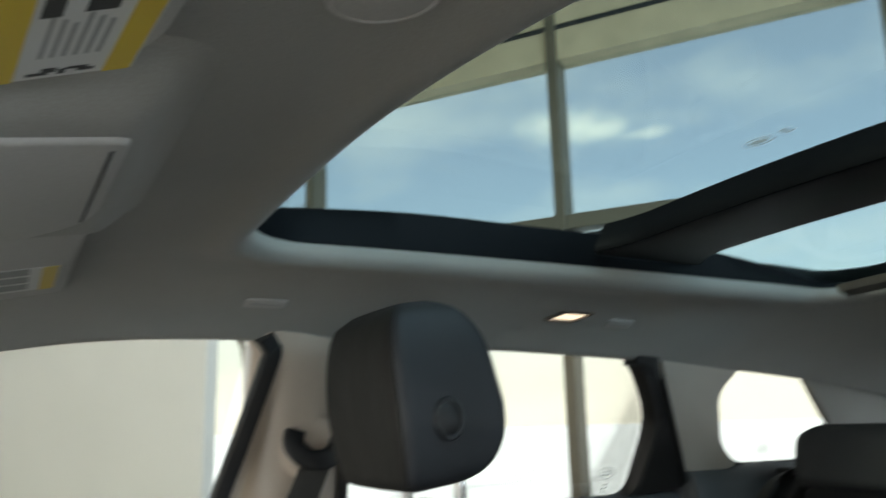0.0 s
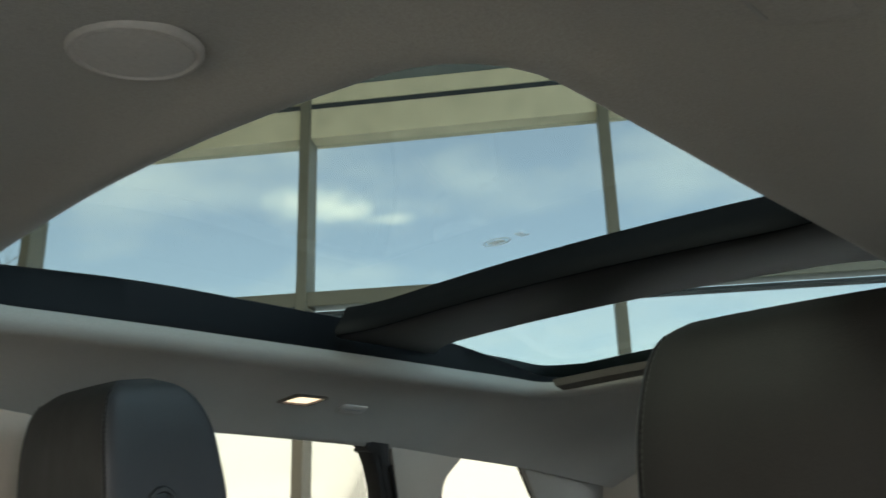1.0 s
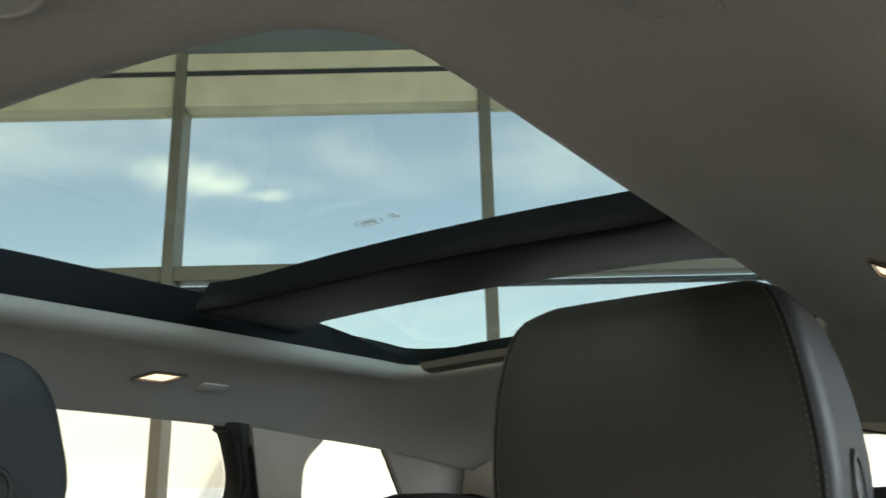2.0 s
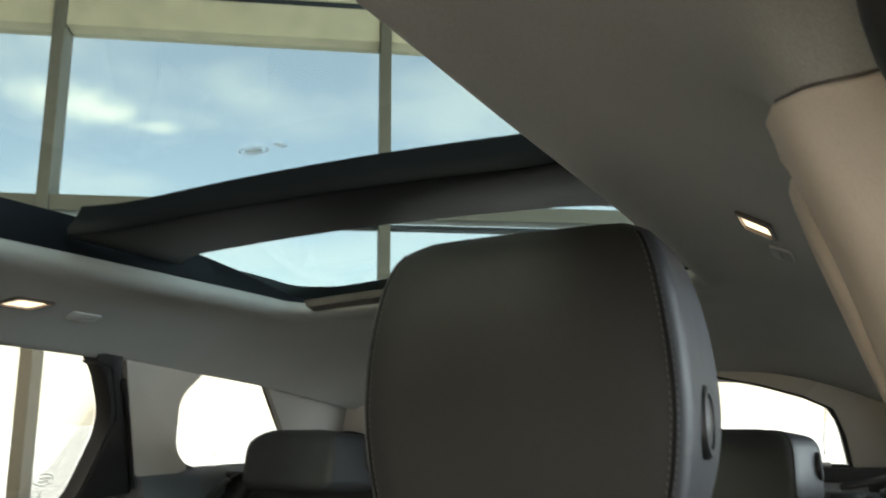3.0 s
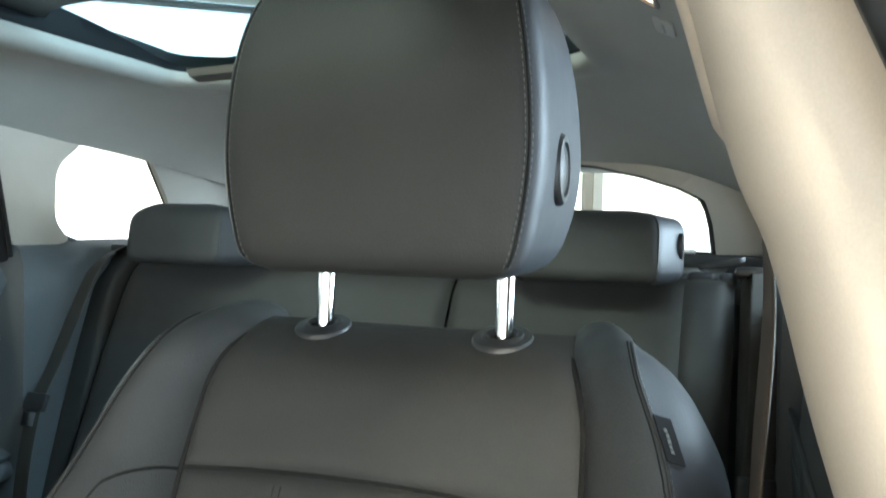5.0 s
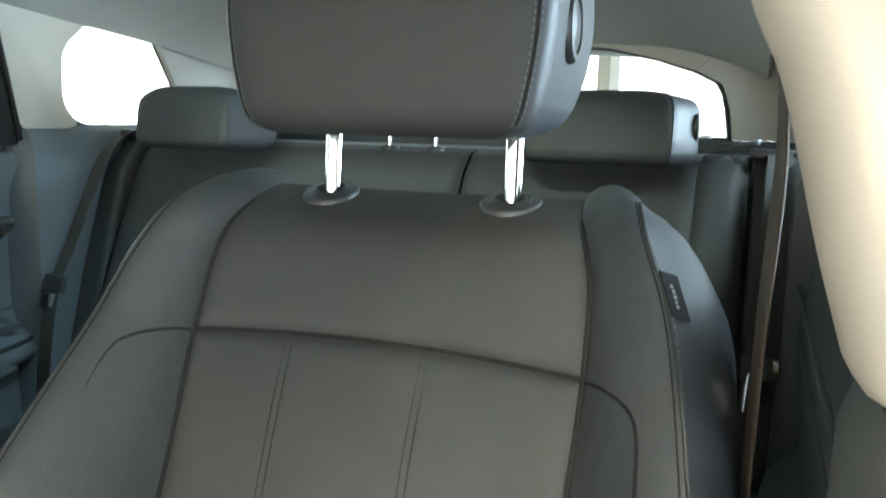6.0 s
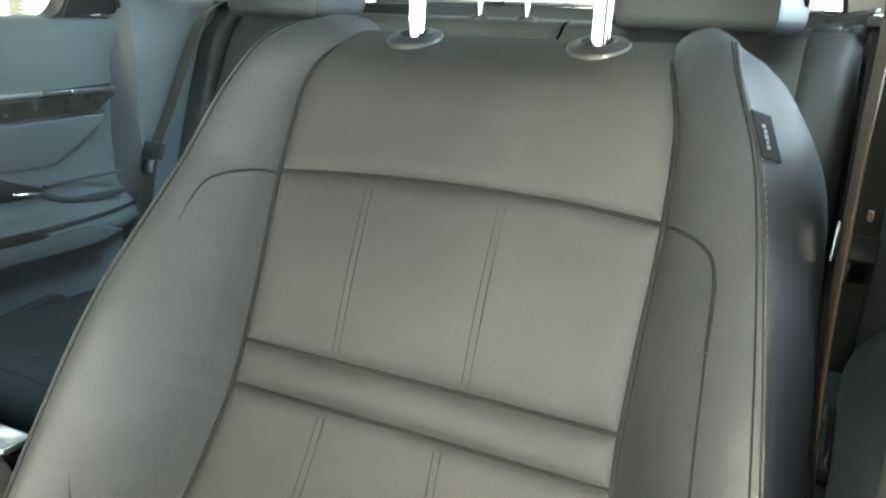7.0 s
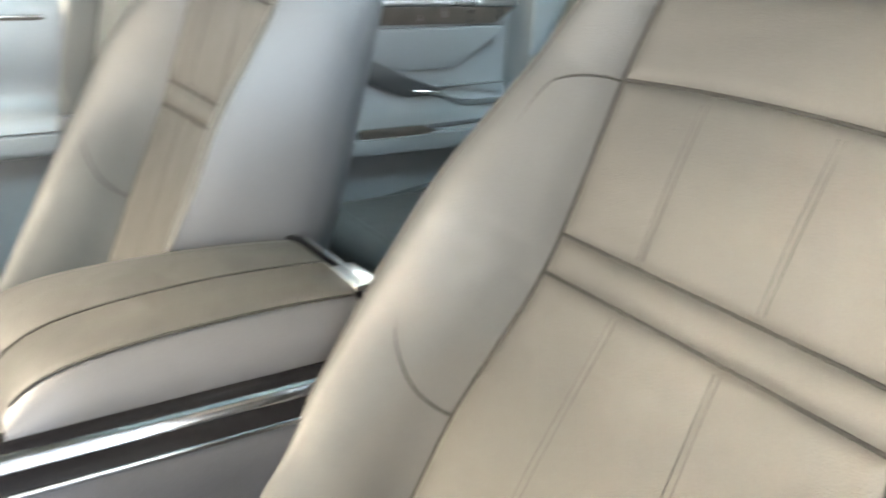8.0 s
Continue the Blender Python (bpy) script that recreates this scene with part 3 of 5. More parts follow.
        rows.append([Vector((x, 0.655, z + 0.022)), Vector((x, 0.664, z + 0.010)), Vector((x, 0.690, z + 0.004)), Vector((x, 0.7035, z + 0.006))])
    part("blind_cover", grid(rows), M_BLIND, sr, "brown-grey fabric roller blind cover")


build_headliner()
build_sunroof()


# ---------------- sides of the cabin ----------------
def side_x(z):
    """Inner face of the car's side at height z, leaning inwards upwards."""
    return 0.612 + 0.36 * (1.565 - z) if z > 1.28 else 0.715


def side_place(sign, inset=0.0):
    def f(y, z, d):
        return Vector((sign * (side_x(z) - inset + d), y, z))
    return f


REAR_WIN = [(-0.165, 1.575), (0.390, 1.562), (0.425, 1.530), (0.482, 1.440), (0.452, 1.293), (-0.140, 1.285)]
QUARTER_WIN = [(0.638, 1.485), (0.690, 1.535), (0.885, 1.528), (1.085, 1.344), (0.760, 1.334), (0.672, 1.375)]
FRONT_WIN = [(-0.330, 1.575), (-0.365, 1.340), (-0.40, 1.18), (-1.30, 1.18), (-1.16, 1.36), (-0.90, 1.50), (-0.66, 1.552), (-0.50, 1.574)]


def frame_band(outline, width, place, depth):
    """A band of constant width round an outline."""
    bm = bmesh.new()
    c = Vector((sum(p[0] for p in outline) / len(outline), sum(p[1] for p in outline) / len(outline)))
    N = len(outline)
    outer = []
    for i in range(N):
        a, b, d = Vector(outline[i - 1]), Vector(outline[i]), Vector(outline[(i + 1) % N])
        t = (d - a).normalized()
        nrm = Vector((t.y, -t.x))
        if nrm.dot(b - c) < 0:
            nrm = -nrm
        outer.append(b + nrm * width)
    rows = []
    for i in range(N):
        p, q = Vector(outline[i]), outer[i]
        m = p.lerp(q, 0.35)
        rows.append([place(p.x, p.y, depth), place(p.x, p.y, depth * 0.35), place(m.x, m.y, 0.0), place(q.x, q.y, 0.001), place(q.x, q.y, depth)])
    return grid(rows, wrap_u=True, wrap_v=True)


def oval_mark(sign, y, z, parent, off=0.030):
    bm = tube([side_place(sign)(y + 0.020 * math.cos(6.283 * k / 24), z + 0.0105 * math.sin(6.283 * k / 24), off) for k in range(24)], 0.0007, 5, closed=True)
    part("printed_mark", bm, M_PRINT, parent)
    for dz in (0.003, -0.003):
        part("printed_bar", prism([(y - 0.011, z + dz - 0.001), (y + 0.011, z + dz - 0.001), (y + 0.011, z + dz + 0.001), (y - 0.011, z + dz + 0.001)], side_place(sign, 0.0005 - off), 0.0008), M_PRINT, parent, smooth=False)
    for dz in (-0.022, -0.029, -0.036):
        part("printed_bar", prism([(y - 0.006, z + dz - 0.0008), (y + 0.006, z + dz - 0.0008), (y + 0.006, z + dz + 0.0008), (y - 0.006, z + dz + 0.0008)], side_place(sign, 0.0005 - off), 0.0008), M_PRINT, parent, smooth=False)


def pane(name, outline, sign, parent, off=0.032, mat=None):
    bm = bmesh.new()
    cap(bm, [side_place(sign, -off)(u, v, 0.0) for u, v in outline])
    return part(name, bm, mat or M_PRIVACY, parent, "darkened side glass" if mat is None else "clear side glass", smooth=False)


PILLAR_IN = curve_table([(1.25, 0.668), (1.27, 0.662), (1.314, 0.6485), (1.383, 0.6295), (1.411, 0.617), (1.479, 0.596), (1.526, 0.581), (1.56, 0.572), (1.59, 0.569)])
PILLAR_OUT = curve_table([(1.25, 0.726), (1.27, 0.718), (1.38, 0.680), (1.449, 0.653), (1.502, 0.629), (1.53, 0.617), (1.548, 0.611), (1.59, 0.598)])


def build_b_pillar(sign):
    side = "passenger" if sign < 0 else "driver"
    t = thing("b_pillar_trim", "beige moulded trim over the pillar between the doors", "pillar trim", (sign * 0.64, -0.25, 1.30), group="pillar trims", kind="structure")
    out = 0.0 if sign > 0 else 0.040

    def ring(z, lap=0.0, lift=0.0):
        xi, xs = PILLAR_IN(z) - lap + out, PILLAR_OUT(z) - lap + 0.4 * out
        roll = 0.030 * min(1.0, max(0.0, (z - 1.553) / 0.036)) ** 1.5
        low = 0.014 * max(0.0, (1.270 - z) / 0.014) ** 2
        row = [(xs + 0.030, -0.322), (xs + 0.010, -0.319), (xs, -0.312), (xs - 0.004, -0.304), (0.72 * xs + 0.28 * xi - 0.0105, -0.297), (0.46 * xs + 0.54 * xi - 0.0125, -0.280), (0.18 * xs + 0.82 * xi - 0.0075, -0.254), (xi, -0.226), (xi + 0.001, -0.216),
               (xi + 0.006, -0.204), (xi + 0.014, -0.190), (xi + 0.024, -0.174), (xi + 0.036, -0.160), (xi + 0.065, -0.150)]
        tilt = (0.36 if sign > 0 else 0.0) * min(1.0, max(0.0, (z - 1.44) / 0.10))
        ease = (1, 1, 1, 1, 0.85, 0.55, 0.25, 0.06) + (0,) * 6
        return [Vector((sign * (a + low + lift), b - roll * e, z + tilt * max(-0.05, min(0.03, b + 0.265)))) for (a, b), e in zip(row, ease)]
    if sign > 0:
        rows = [ring(z) for z in (1.50, 1.52, 1.54, 1.552)]
        ways = ((0, -1), (0, -1), (-0.1, -1), (-0.2, -1), (-0.4, -0.9), (-0.65, -0.75), (-0.88, -0.45), (-1, -0.15), (-1, 0), (-0.95, 0.2), (-0.9, 0.4), (-0.85, 0.5), (-0.75, 0.65), (-0.6, 0.8))
        for i in range(1, 11):
            f, row = i / 10, []
            for p, (nx, ny) in zip(rows[3], ways):
                ex, ey = p.x + 0.075 * nx, p.y + 0.075 * ny
                end = Vector((ex, ey, head_z(ex, ey) + 0.001))
                mid = Vector((p.x + 0.012 * nx, p.y + 0.012 * ny, 0.30 * p.z + 0.70 * end.z))
                row.append(p * (1 - f) ** 2 + mid * 2 * f * (1 - f) + end * f * f)
            rows.append(row)
        part("roof_return", grid(rows), M_HEAD, t, "fabric-covered roof edge", angle=80)
    top = 1.562 if sign > 0 else 1.600
    drops = (0, 0, 0, 0, 0.0005, 0.003, 0.009, 0.017, 0.022, 0.026) + (0.030,) * 4

    def rounded(row, z):
        """The trim's inner top corner is rounded off."""
        f = max(0.0, (z - 1.47) / (top - 1.47)) ** 3 if sign > 0 else 0.0
        return [p - Vector((0, 0, d * f)) for p, d in zip(row, drops)]
    rows = [rounded(ring(z, 0.003), z) for z in [1.256 + (top - 1.256) * i / 36 for i in range(37)]]
    rows += [rounded(ring(top + dz, lap), top) for dz, lap in ((0.0012, 0.0024), (0.0018, 0.0012), (0.0018, -0.001))]
    part("upper_trim", grid(rows), M_TRIM, t, angle=60)
    part("upper_gap", tube([p + Vector((0, 0, 0.001)) for p in rounded(ring(top + 0.002, 0.0004), top)[1:12]], 0.0006, 6), M_BEZEL, t, "dark gap at the top of the trim")
    rows = []
    for i in range(26):
        z = 0.45 + 0.806 * i / 25
        x = 0.664 - 0.004 * math.sin(5.0 * (z - 0.45)) + 0.010 * max(0.0, (z - 1.235) / 0.021) ** 2
        row = [(x + 0.08, -0.348), (x + 0.040, -0.342), (x + 0.014, -0.331), (x + 0.003, -0.312), (x - 0.003, -0.28), (x - 0.004, -0.22), (x - 0.001, -0.16), (x + 0.006, -0.125), (x + 0.018, -0.108), (x + 0.06, -0.100)]
        rows.append([Vector((sign * a, b, z)) for a, b in row])
    part("lower_trim", grid(rows), M_PILLAR_LOW, t, "grey lower pillar trim")
    part("body_pillar", box(min(sign * 0.755, sign * 0.80), max(sign * 0.755, sign * 0.80), -0.30, -0.125, 0.38, 1.58, 0.01), M_BODY, t, "silver-grey outer pillar")
    # belt height guide: raised round cover, loop and webbing
    cz, cy = (1.412, -0.226) if sign < 0 else (1.490, -0.184)
    cx = PILLAR_IN(cz) + (0.036 if sign < 0 else 0.004)
    rows = []
    for k in range(33):
        w = 6.2832 * k / 32
        rows.append([])
        for r, d in ((0.050, -0.022), (0.048, 0.000), (0.045, 0.007), (0.040, 0.010), (0.034, 0.0105), (0.028, 0.0085), (0.016, 0.005), (0.001, 0.004)):
            z = cz + r * (1.08 if sign < 0 else 1.30) * math.sin(w)
            lean = PILLAR_IN(z) - PILLAR_IN(cz) if sign > 0 else 0.0
            rows[-1].append(Vector((sign * (cx + lean - d), cy + r * math.cos(w), z)))
    part("guide_cover", grid(rows), M_TRIM, t, "round beige belt guide cover")
    belt = thing("seat_belt", "black seat belt hanging from a loop on the pillar" if sign < 0 else "brown-grey seat belt running down beside the pillar", "seat belt", (sign * 0.62, -0.24, 1.40), group="seat belts")
    loop = smooth_path([(sign * (cx - 0.016), cy - 0.030, cz + 0.020), (sign * (cx - 0.022), cy - 0.034, cz - 0.002), (sign * (cx - 0.026), cy - 0.012, cz - 0.022), (sign * (cx - 0.026), cy + 0.018, cz - 0.022), (sign * (cx - 0.022), cy + 0.036, cz - 0.008), (sign * (cx - 0.014), cy + 0.042, cz + 0.004)])
    if sign < 0:
        part("guide_loop", tube(loop, 0.0, 14, flat=(0.0155, 0.0085), up=(1, 0, 0)), M_BLACK, belt, "black plastic belt loop")
    if sign < 0:
        path = smooth_path([(sign * (cx - 0.026), cy + 0.006, cz - 0.018), (sign * (cx - 0.020), cy - 0.022, cz - 0.085), (sign * 0.646, cy - 0.060, 1.25), (sign * 0.648, cy - 0.110, 1.0), (sign * 0.650, cy - 0.130, 0.55)])
        part("webbing", tube(path, 0, 12, flat=(0.023, 0.0012), up=(1, 0, 0)), M_BELT, belt)
        bk = part("tongue", moved(box(-0.006, 0.006, -0.027, 0.027, -0.020, 0.020, 0.004), pose(sign * 0.643, cy - 0.112, 0.985, 0, 0, 0)), M_BLACK, belt, "black belt tongue")
        part("tongue_plate", moved(box(-0.0015, 0.0015, -0.020, 0.020, -0.035, 0.0, 0.001), pose(sign * 0.641, cy - 0.112, 0.966)), M_CHROME, bk, "chrome latch plate", smooth=False)
    else:
        path = smooth_path([(cx + 0.022, cy + 0.020, cz - 0.030), (0.631, -0.135, 1.36), (0.629, -0.075, 1.24), (0.629, -0.05, 1.10), (0.640, -0.03, 0.9), (0.645, -0.02, 0.6)])
        part("webbing", tube(path, 0, 12, flat=(0.023, 0.0012), up=(1, 0.10, 0)), M_BELT_GREY, belt)
        part("latch_edge", moved(box(-0.0012, 0.0012, -0.004, 0.004, -0.012, 0.012, 0.001), pose(0.6235, -0.064, 1.200, 0, 4, 0)), M_CHROME, belt, "thin chrome latch edge", smooth=False)
        part("stop_button", moved(box(-0.002, 0.002, -0.003, 0.003, -0.003, 0.003, 0.001), pose(0.640, -0.050, 1.215)), M_BELT_GREY, belt, "small brown belt stop button")


def build_front_door_passenger():
    s = -1
    t = thing("front_door", "closed front passenger door with grey panel and clear window", "car door", (s * 0.70, -0.8, 0.5), kind="structure")
    prof = [(1.180, 0.745), (1.186, 0.715), (1.178, 0.690), (1.150, 0.678), (1.10, 0.676), (1.06, 0.684), (1.035, 0.692), (1.015, 0.684), (1.004, 0.664), (0.992, 0.646), (0.982, 0.643), (0.979, 0.648), (0.976, 0.642), (0.955, 0.640), (0.945, 0.643), (0.941, 0.652), (0.935, 0.672), (0.90, 0.682), (0.84, 0.684), (0.70, 0.682), (0.60, 0.668), (0.50, 0.664), (0.46, 0.70)]
    ys = [-1.40 + 1.065 * k / 24 for k in range(25)]
    part("panel", grid([[Vector((s * x, y, z)) for z, x in prof] for y in ys]), M_DOOR, t, angle=50)
    part("trim_strip", prism(round_poly([(-1.38, 1.142), (-0.36, 1.142), (-0.36, 1.150), (-1.38, 1.155)], 0.006), lambda u, v, d: Vector((s * (0.6805 - d), u, v)), 0.006, 0.002), M_WOOD, t, "dark trim strip")
    pane("window_pane", round_poly(FRONT_WIN, 0.02), s, t, mat=M_GLASS)
    edge = smooth_path([side_place(s)(y, z, -0.002) for y, z in ((-0.316, 1.572), (-0.304, 1.556), (-0.302, 1.540), (-0.330, 1.43), (-0.362, 1.31), (-0.385, 1.19))], 6)
    part("window_seal", tube(edge, 0.0, 12, flat=(0.013, 0.014), up=(1, 0, 0)), M_RUBBER, t, "black rubber window seal")
    edge = smooth_path([side_place(s)(y, z, 0.004) for y, z in ((-0.300, 1.566), (-0.292, 1.545), (-0.314, 1.43), (-0.344, 1.30))], 6)
    part("pillar_cap", tube(edge, 0.0, 12, flat=(0.009, 0.010), up=(1, 0, 0)), M_TRIM, t, "beige edge of the pillar trim")
    part("outer_skin", box(s * 0.86, s * 0.80, -1.40, -0.38, 0.35, 1.16, 0.02), M_BODY, t, "silver-grey outer door skin")


def build_rear_door(sign):
    t = thing("rear_door", "closed rear door with dark grey panel and window", "car door", (sign * 0.70, 0.2, 0.5), group="rear doors", kind="structure")
    s = sign
    prof = [(1.288, 0.750), (1.294, 0.722), (1.286, 0.698), (1.262, 0.688), (1.20, 0.684), (1.165, 0.682), (1.162, 0.686), (1.12, 0.690), (1.06, 0.694), (0.985, 0.691), (0.955, 0.682), (0.940, 0.668), (0.934, 0.654), (0.929, 0.648), (0.921, 0.650), (0.918, 0.656), (0.914, 0.648), (0.896, 0.643), (0.886, 0.648), (0.880, 0.668), (0.870, 0.690), (0.862, 0.692), (0.80, 0.684), (0.70, 0.674), (0.60, 0.670), (0.50, 0.668), (0.46, 0.70)]
    ys = [-0.148 + 0.738 * k / 24 for k in range(25)]
    rows = []
    for y in ys:
        f = max(0.0, (y - 0.38) / 0.21)
        rows.append([Vector((s * (x + 0.045 * f * f * (1 if z < 1.25 else 0.3)), y, z)) for z, x in prof])
    part("panel", grid(rows), M_DOOR, t, angle=50)
    part("bright_strip", prism(round_poly([(-0.14, 1.157), (0.545, 1.153), (0.545, 1.163), (-0.14, 1.168)], 0.003), lambda u, v, d: Vector((s * (0.683 - d), u, v)), 0.006, 0.002), M_SATIN if s < 0 else M_DOOR, t, "satin metal strip" if s < 0 else "dark grey trim strip")
    part("veneer", prism(round_poly([(-0.14, 1.120), (0.50, 1.118), (0.55, 1.150), (-0.14, 1.155)], 0.008), lambda u, v, d: Vector((s * (0.690 - d), u, v)), 0.008, 0.003), M_WOOD if s < 0 else M_DOOR, t, "dark gloss veneer strip" if s < 0 else "dark grey panel strip")
    part("upper_pad", prism(round_poly([(-0.14, 1.03), (0.40, 1.03), (0.52, 1.10), (0.52, 1.112), (-0.14, 1.113)], 0.02), lambda u, v, d: Vector((s * (0.694 - d), u, v)), 0.012, 0.005), M_DOOR, t, "padded panel insert")
    if s < 0:
        h = part("handle_bezel", prism(round_poly([(0.170, 1.066), (0.215, 1.052), (0.300, 1.016), (0.372, 0.990), (0.352, 0.978), (0.285, 0.978), (0.235, 0.996), (0.170, 1.022)], 0.010), lambda u, v, d: Vector((s * (0.688 - d), u, v)), 0.008, 0.003), M_BLACK, t, "black handle recess")
        part("lever", tube(smooth_path([(s * 0.676, 0.300, 0.990), (s * 0.671, 0.328, 0.988), (s * 0.673, 0.356, 0.984)]), 0.0, 10, flat=(0.004, 0.004), up=(1, 0, 0)), M_CHROME, h, "chrome door lever")
        part("handle_tail", tube(smooth_path([(s * 0.684, 0.345, 0.992), (s * 0.684, 0.395, 0.968), (s * 0.682, 0.440, 0.957), (s * 0.680, 0.545, 0.958)]), 0.0, 10, flat=(0.006, 0.004), up=(1, 0, 0)), M_DOOR_LOW, h, "dark moulded tail of the handle recess")
        part("panel_crease", tube(smooth_path([(s * 0.686, 0.372, 0.993), (s * 0.685, 0.44, 0.994), (s * 0.683, 0.545, 0.996)]), 0.003, 8), M_DOOR_LOW, t)
    part("armrest", prism(round_poly([(-0.14, 0.888), (0.42, 0.880), (0.50, 0.892), (0.44, 0.912), (-0.14, 0.914)], 0.012), lambda u, v, d: Vector((s * (0.650 - d), u, v)), 0.020, 0.008, 3), M_DOOR, t, "padded door armrest")
    part("switch_plate", prism(round_poly([(0.16, 0.914), (0.30, 0.912), (0.335, 0.918), (0.30, 0.930), (0.16, 0.932)], 0.006), lambda u, v, d: Vector((s * (0.648 - d), u, v)), 0.010, 0.003), M_WOOD, t, "dark window switch plate")
    part("switch_edge", tube([(s * 0.637, 0.16, 0.9125), (s * 0.637, 0.30, 0.9105), (s * 0.638, 0.335, 0.916)], 0.0016, 8), M_SATIN, t, "bright edge under the switch plate")
    part("pocket", prism(round_poly([(-0.12, 0.56), (0.30, 0.56), (0.40, 0.76), (0.36, 0.80), (-0.12, 0.74)], 0.03), lambda u, v, d: Vector((s * (0.676 - d), u, v)), 0.022, 0.008, 2), M_DOOR_LOW, t, "moulded door pocket")
    part("speaker_cover", prism([(0.20 + 0.065 * math.cos(6.283 * k / 24), 0.66 + 0.065 * math.sin(6.283 * k / 24)) for k in range(24)], lambda u, v, d: Vector((s * (0.654 - d), u, v)), 0.004, 0.001), M_BLACK, t)
    rw = round_poly(REAR_WIN, [0.01, 0.03, 0.03, 0.06, 0.03, 0.01])
    pn = pane("window_pane", rw, s, t)
    oval_mark(s, 0.405, 1.335, pn)
    part("window_seal", frame_band(rw, 0.016, side_place(s, 0.004), 0.034), M_RUBBER, t, "black rubber window seal", angle=60)
    fr = round_poly([(0.405, 1.541), (0.430, 1.585), (0.452, 1.585), (0.470, 1.530), (0.592, 1.300), (0.462, 1.290), (0.494, 1.440), (0.445, 1.530)], 0.006)
    part("door_frame", prism(fr, side_place(s, 0.006), 0.04, 0.004), M_RUBBER, t, "black rear edge of the door frame", angle=50)
    part("door_seal", tube(smooth_path([side_place(s)(y, z, -0.012) for y, z in ((0.474, 1.512), (0.490, 1.485), (0.525, 1.42), (0.580, 1.31))], 6), 0.004, 8), M_RUBBER, t)
    part("outer_skin", box(s * 0.86, s * 0.80, -0.15, 0.62, 0.35, 1.27, 0.02), M_BODY, t, "silver-grey outer door skin")


def build_rear_side(sign):
    s = sign
    t = thing("rear_quarter_trim", "light grey rear pillar trim with a small quarter window", "pillar trim", (s * 0.70, 0.8, 1.0), group="rear quarter trims", kind="structure")
    ct = round_poly([(0.452, 1.590), (0.588, 1.326), (0.690, 1.328), (0.728, 1.338), (0.672, 1.378), (0.638, 1.485), (0.686, 1.532), (0.70, 1.59)], [0.002, 0.02, 0.01, 0.02, 0.05, 0.05, 0.03, 0.002])
    part("c_pillar", prism(ct, side_place(s, 0.002), 0.022, 0.010, 3), M_TRIM_REAR, t, angle=50)
    dt = round_poly([(0.69, 1.59), (0.690, 1.537), (0.885, 1.529), (1.085, 1.345), (1.05, 1.326), (1.36, 1.29), (1.36, 1.48), (1.10, 1.59)], 0.006)
    part("d_pillar", prism(dt, side_place(s, 0.0), 0.018, 0.008, 2), M_HEAD, t, angle=50)
    qw = round_poly(QUARTER_WIN, [0.05, 0.03, 0.012, 0.03, 0.06, 0.05])
    pn = pane("window_pane", qw, s, t, 0.014)
    oval_mark(s, 0.815, 1.368, pn, 0.0125)
    part("window_seal", frame_band(qw, 0.012, side_place(s, -0.010), 0.008), M_RUBBER, t, angle=60)
    low = [Vector((s * 0.72, 0.585, 1.326)), Vector((s * 0.72, 1.36, 1.326))]
    prof = [(1.338, 0.760), (1.337, 0.705), (1.322, 0.680), (1.29, 0.670), (1.20, 0.668), (1.0, 0.668), (0.7, 0.655), (0.45, 0.655)]
    rows = [[Vector((s * (x - (0.02 if z < 1.3 and y > 0.75 else 0) + (0.06 if y < 0.58 else 0)), y, z)) for z, x in prof] for y in (0.570, 0.590, 0.62, 0.70, 0.78, 0.90, 1.05, 1.20, 1.36)]
    part("lower_trim", grid(rows), M_DOOR, t, "dark grey lower side trim", angle=50)
    part("outer_skin", box(s * 0.86, s * 0.80, 0.62, 1.62, 0.35, 1.30, 0.03), M_BODY, t, "silver-grey outer body side")


for sg in (-1, 1):
    build_b_pillar(sg)
    build_rear_door(sg)
    build_rear_side(sg)
build_front_door_passenger()


# ---------------- front seats ----------------
SEAT_O, SEAT_U, SEAT_N = Vector((0.37, -0.08, 1.20)), Vector((0, 0.387, 0.922)), Vector((0, -0.922, 0.387))


def seat_p(s, h, d):
    return SEAT_O + Vector((s, 0, 0)) + SEAT_U * h + SEAT_N * d


SEAM_S = curve_table([(-0.55, 0.195), (-0.42, 0.193), (-0.33, 0.188), (-0.25, 0.170), (-0.176, 0.154), (-0.10, 0.152), (0.0, 0.154), (0.06, 0.151), (0.085, 0.1455), (0.105, 0.138), (0.120, 0.1305), (0.137, 0.1245), (0.149, 0.1215)])
OUTER_S = curve_table([(-0.55, 0.236), (-0.45, 0.248), (-0.35, 0.256), (-0.27, 0.255), (-0.20, 0.250), (-0.13, 0.240), (-0.08, 0.232), (0.0, 0.217), (0.045, 0.206), (0.091, 0.188), (0.115, 0.181), (0.130, 0.177), (0.142, 0.174), (0.149, 0.170)])
CREST_D = curve_table([(-0.55, 0.130), (-0.40, 0.114), (-0.27, 0.096), (-0.20, 0.086), (-0.13, 0.076), (-0.06, 0.055), (0.0, 0.037), (0.09, 0.024), (0.115, 0.017), (0.135, 0.010), (0.149, 0.003)])
FLARE_S = curve_table([(-0.55, 0.020), (-0.13, 0.021), (-0.05, 0.026), (0.04, 0.036), (0.09, 0.032), (0.13, 0.018), (0.149, 0.006)])


def seat_base(s, h):
    d = -0.005 * math.cos(min(1, abs(s) / 0.16) * 1.57)
    if h > 0.075:
        d -= 0.045 * ((h - 0.075) / 0.062) ** 2
    if h < -0.30:
        d += 0.25 * (-0.30 - h) ** 2
    return d


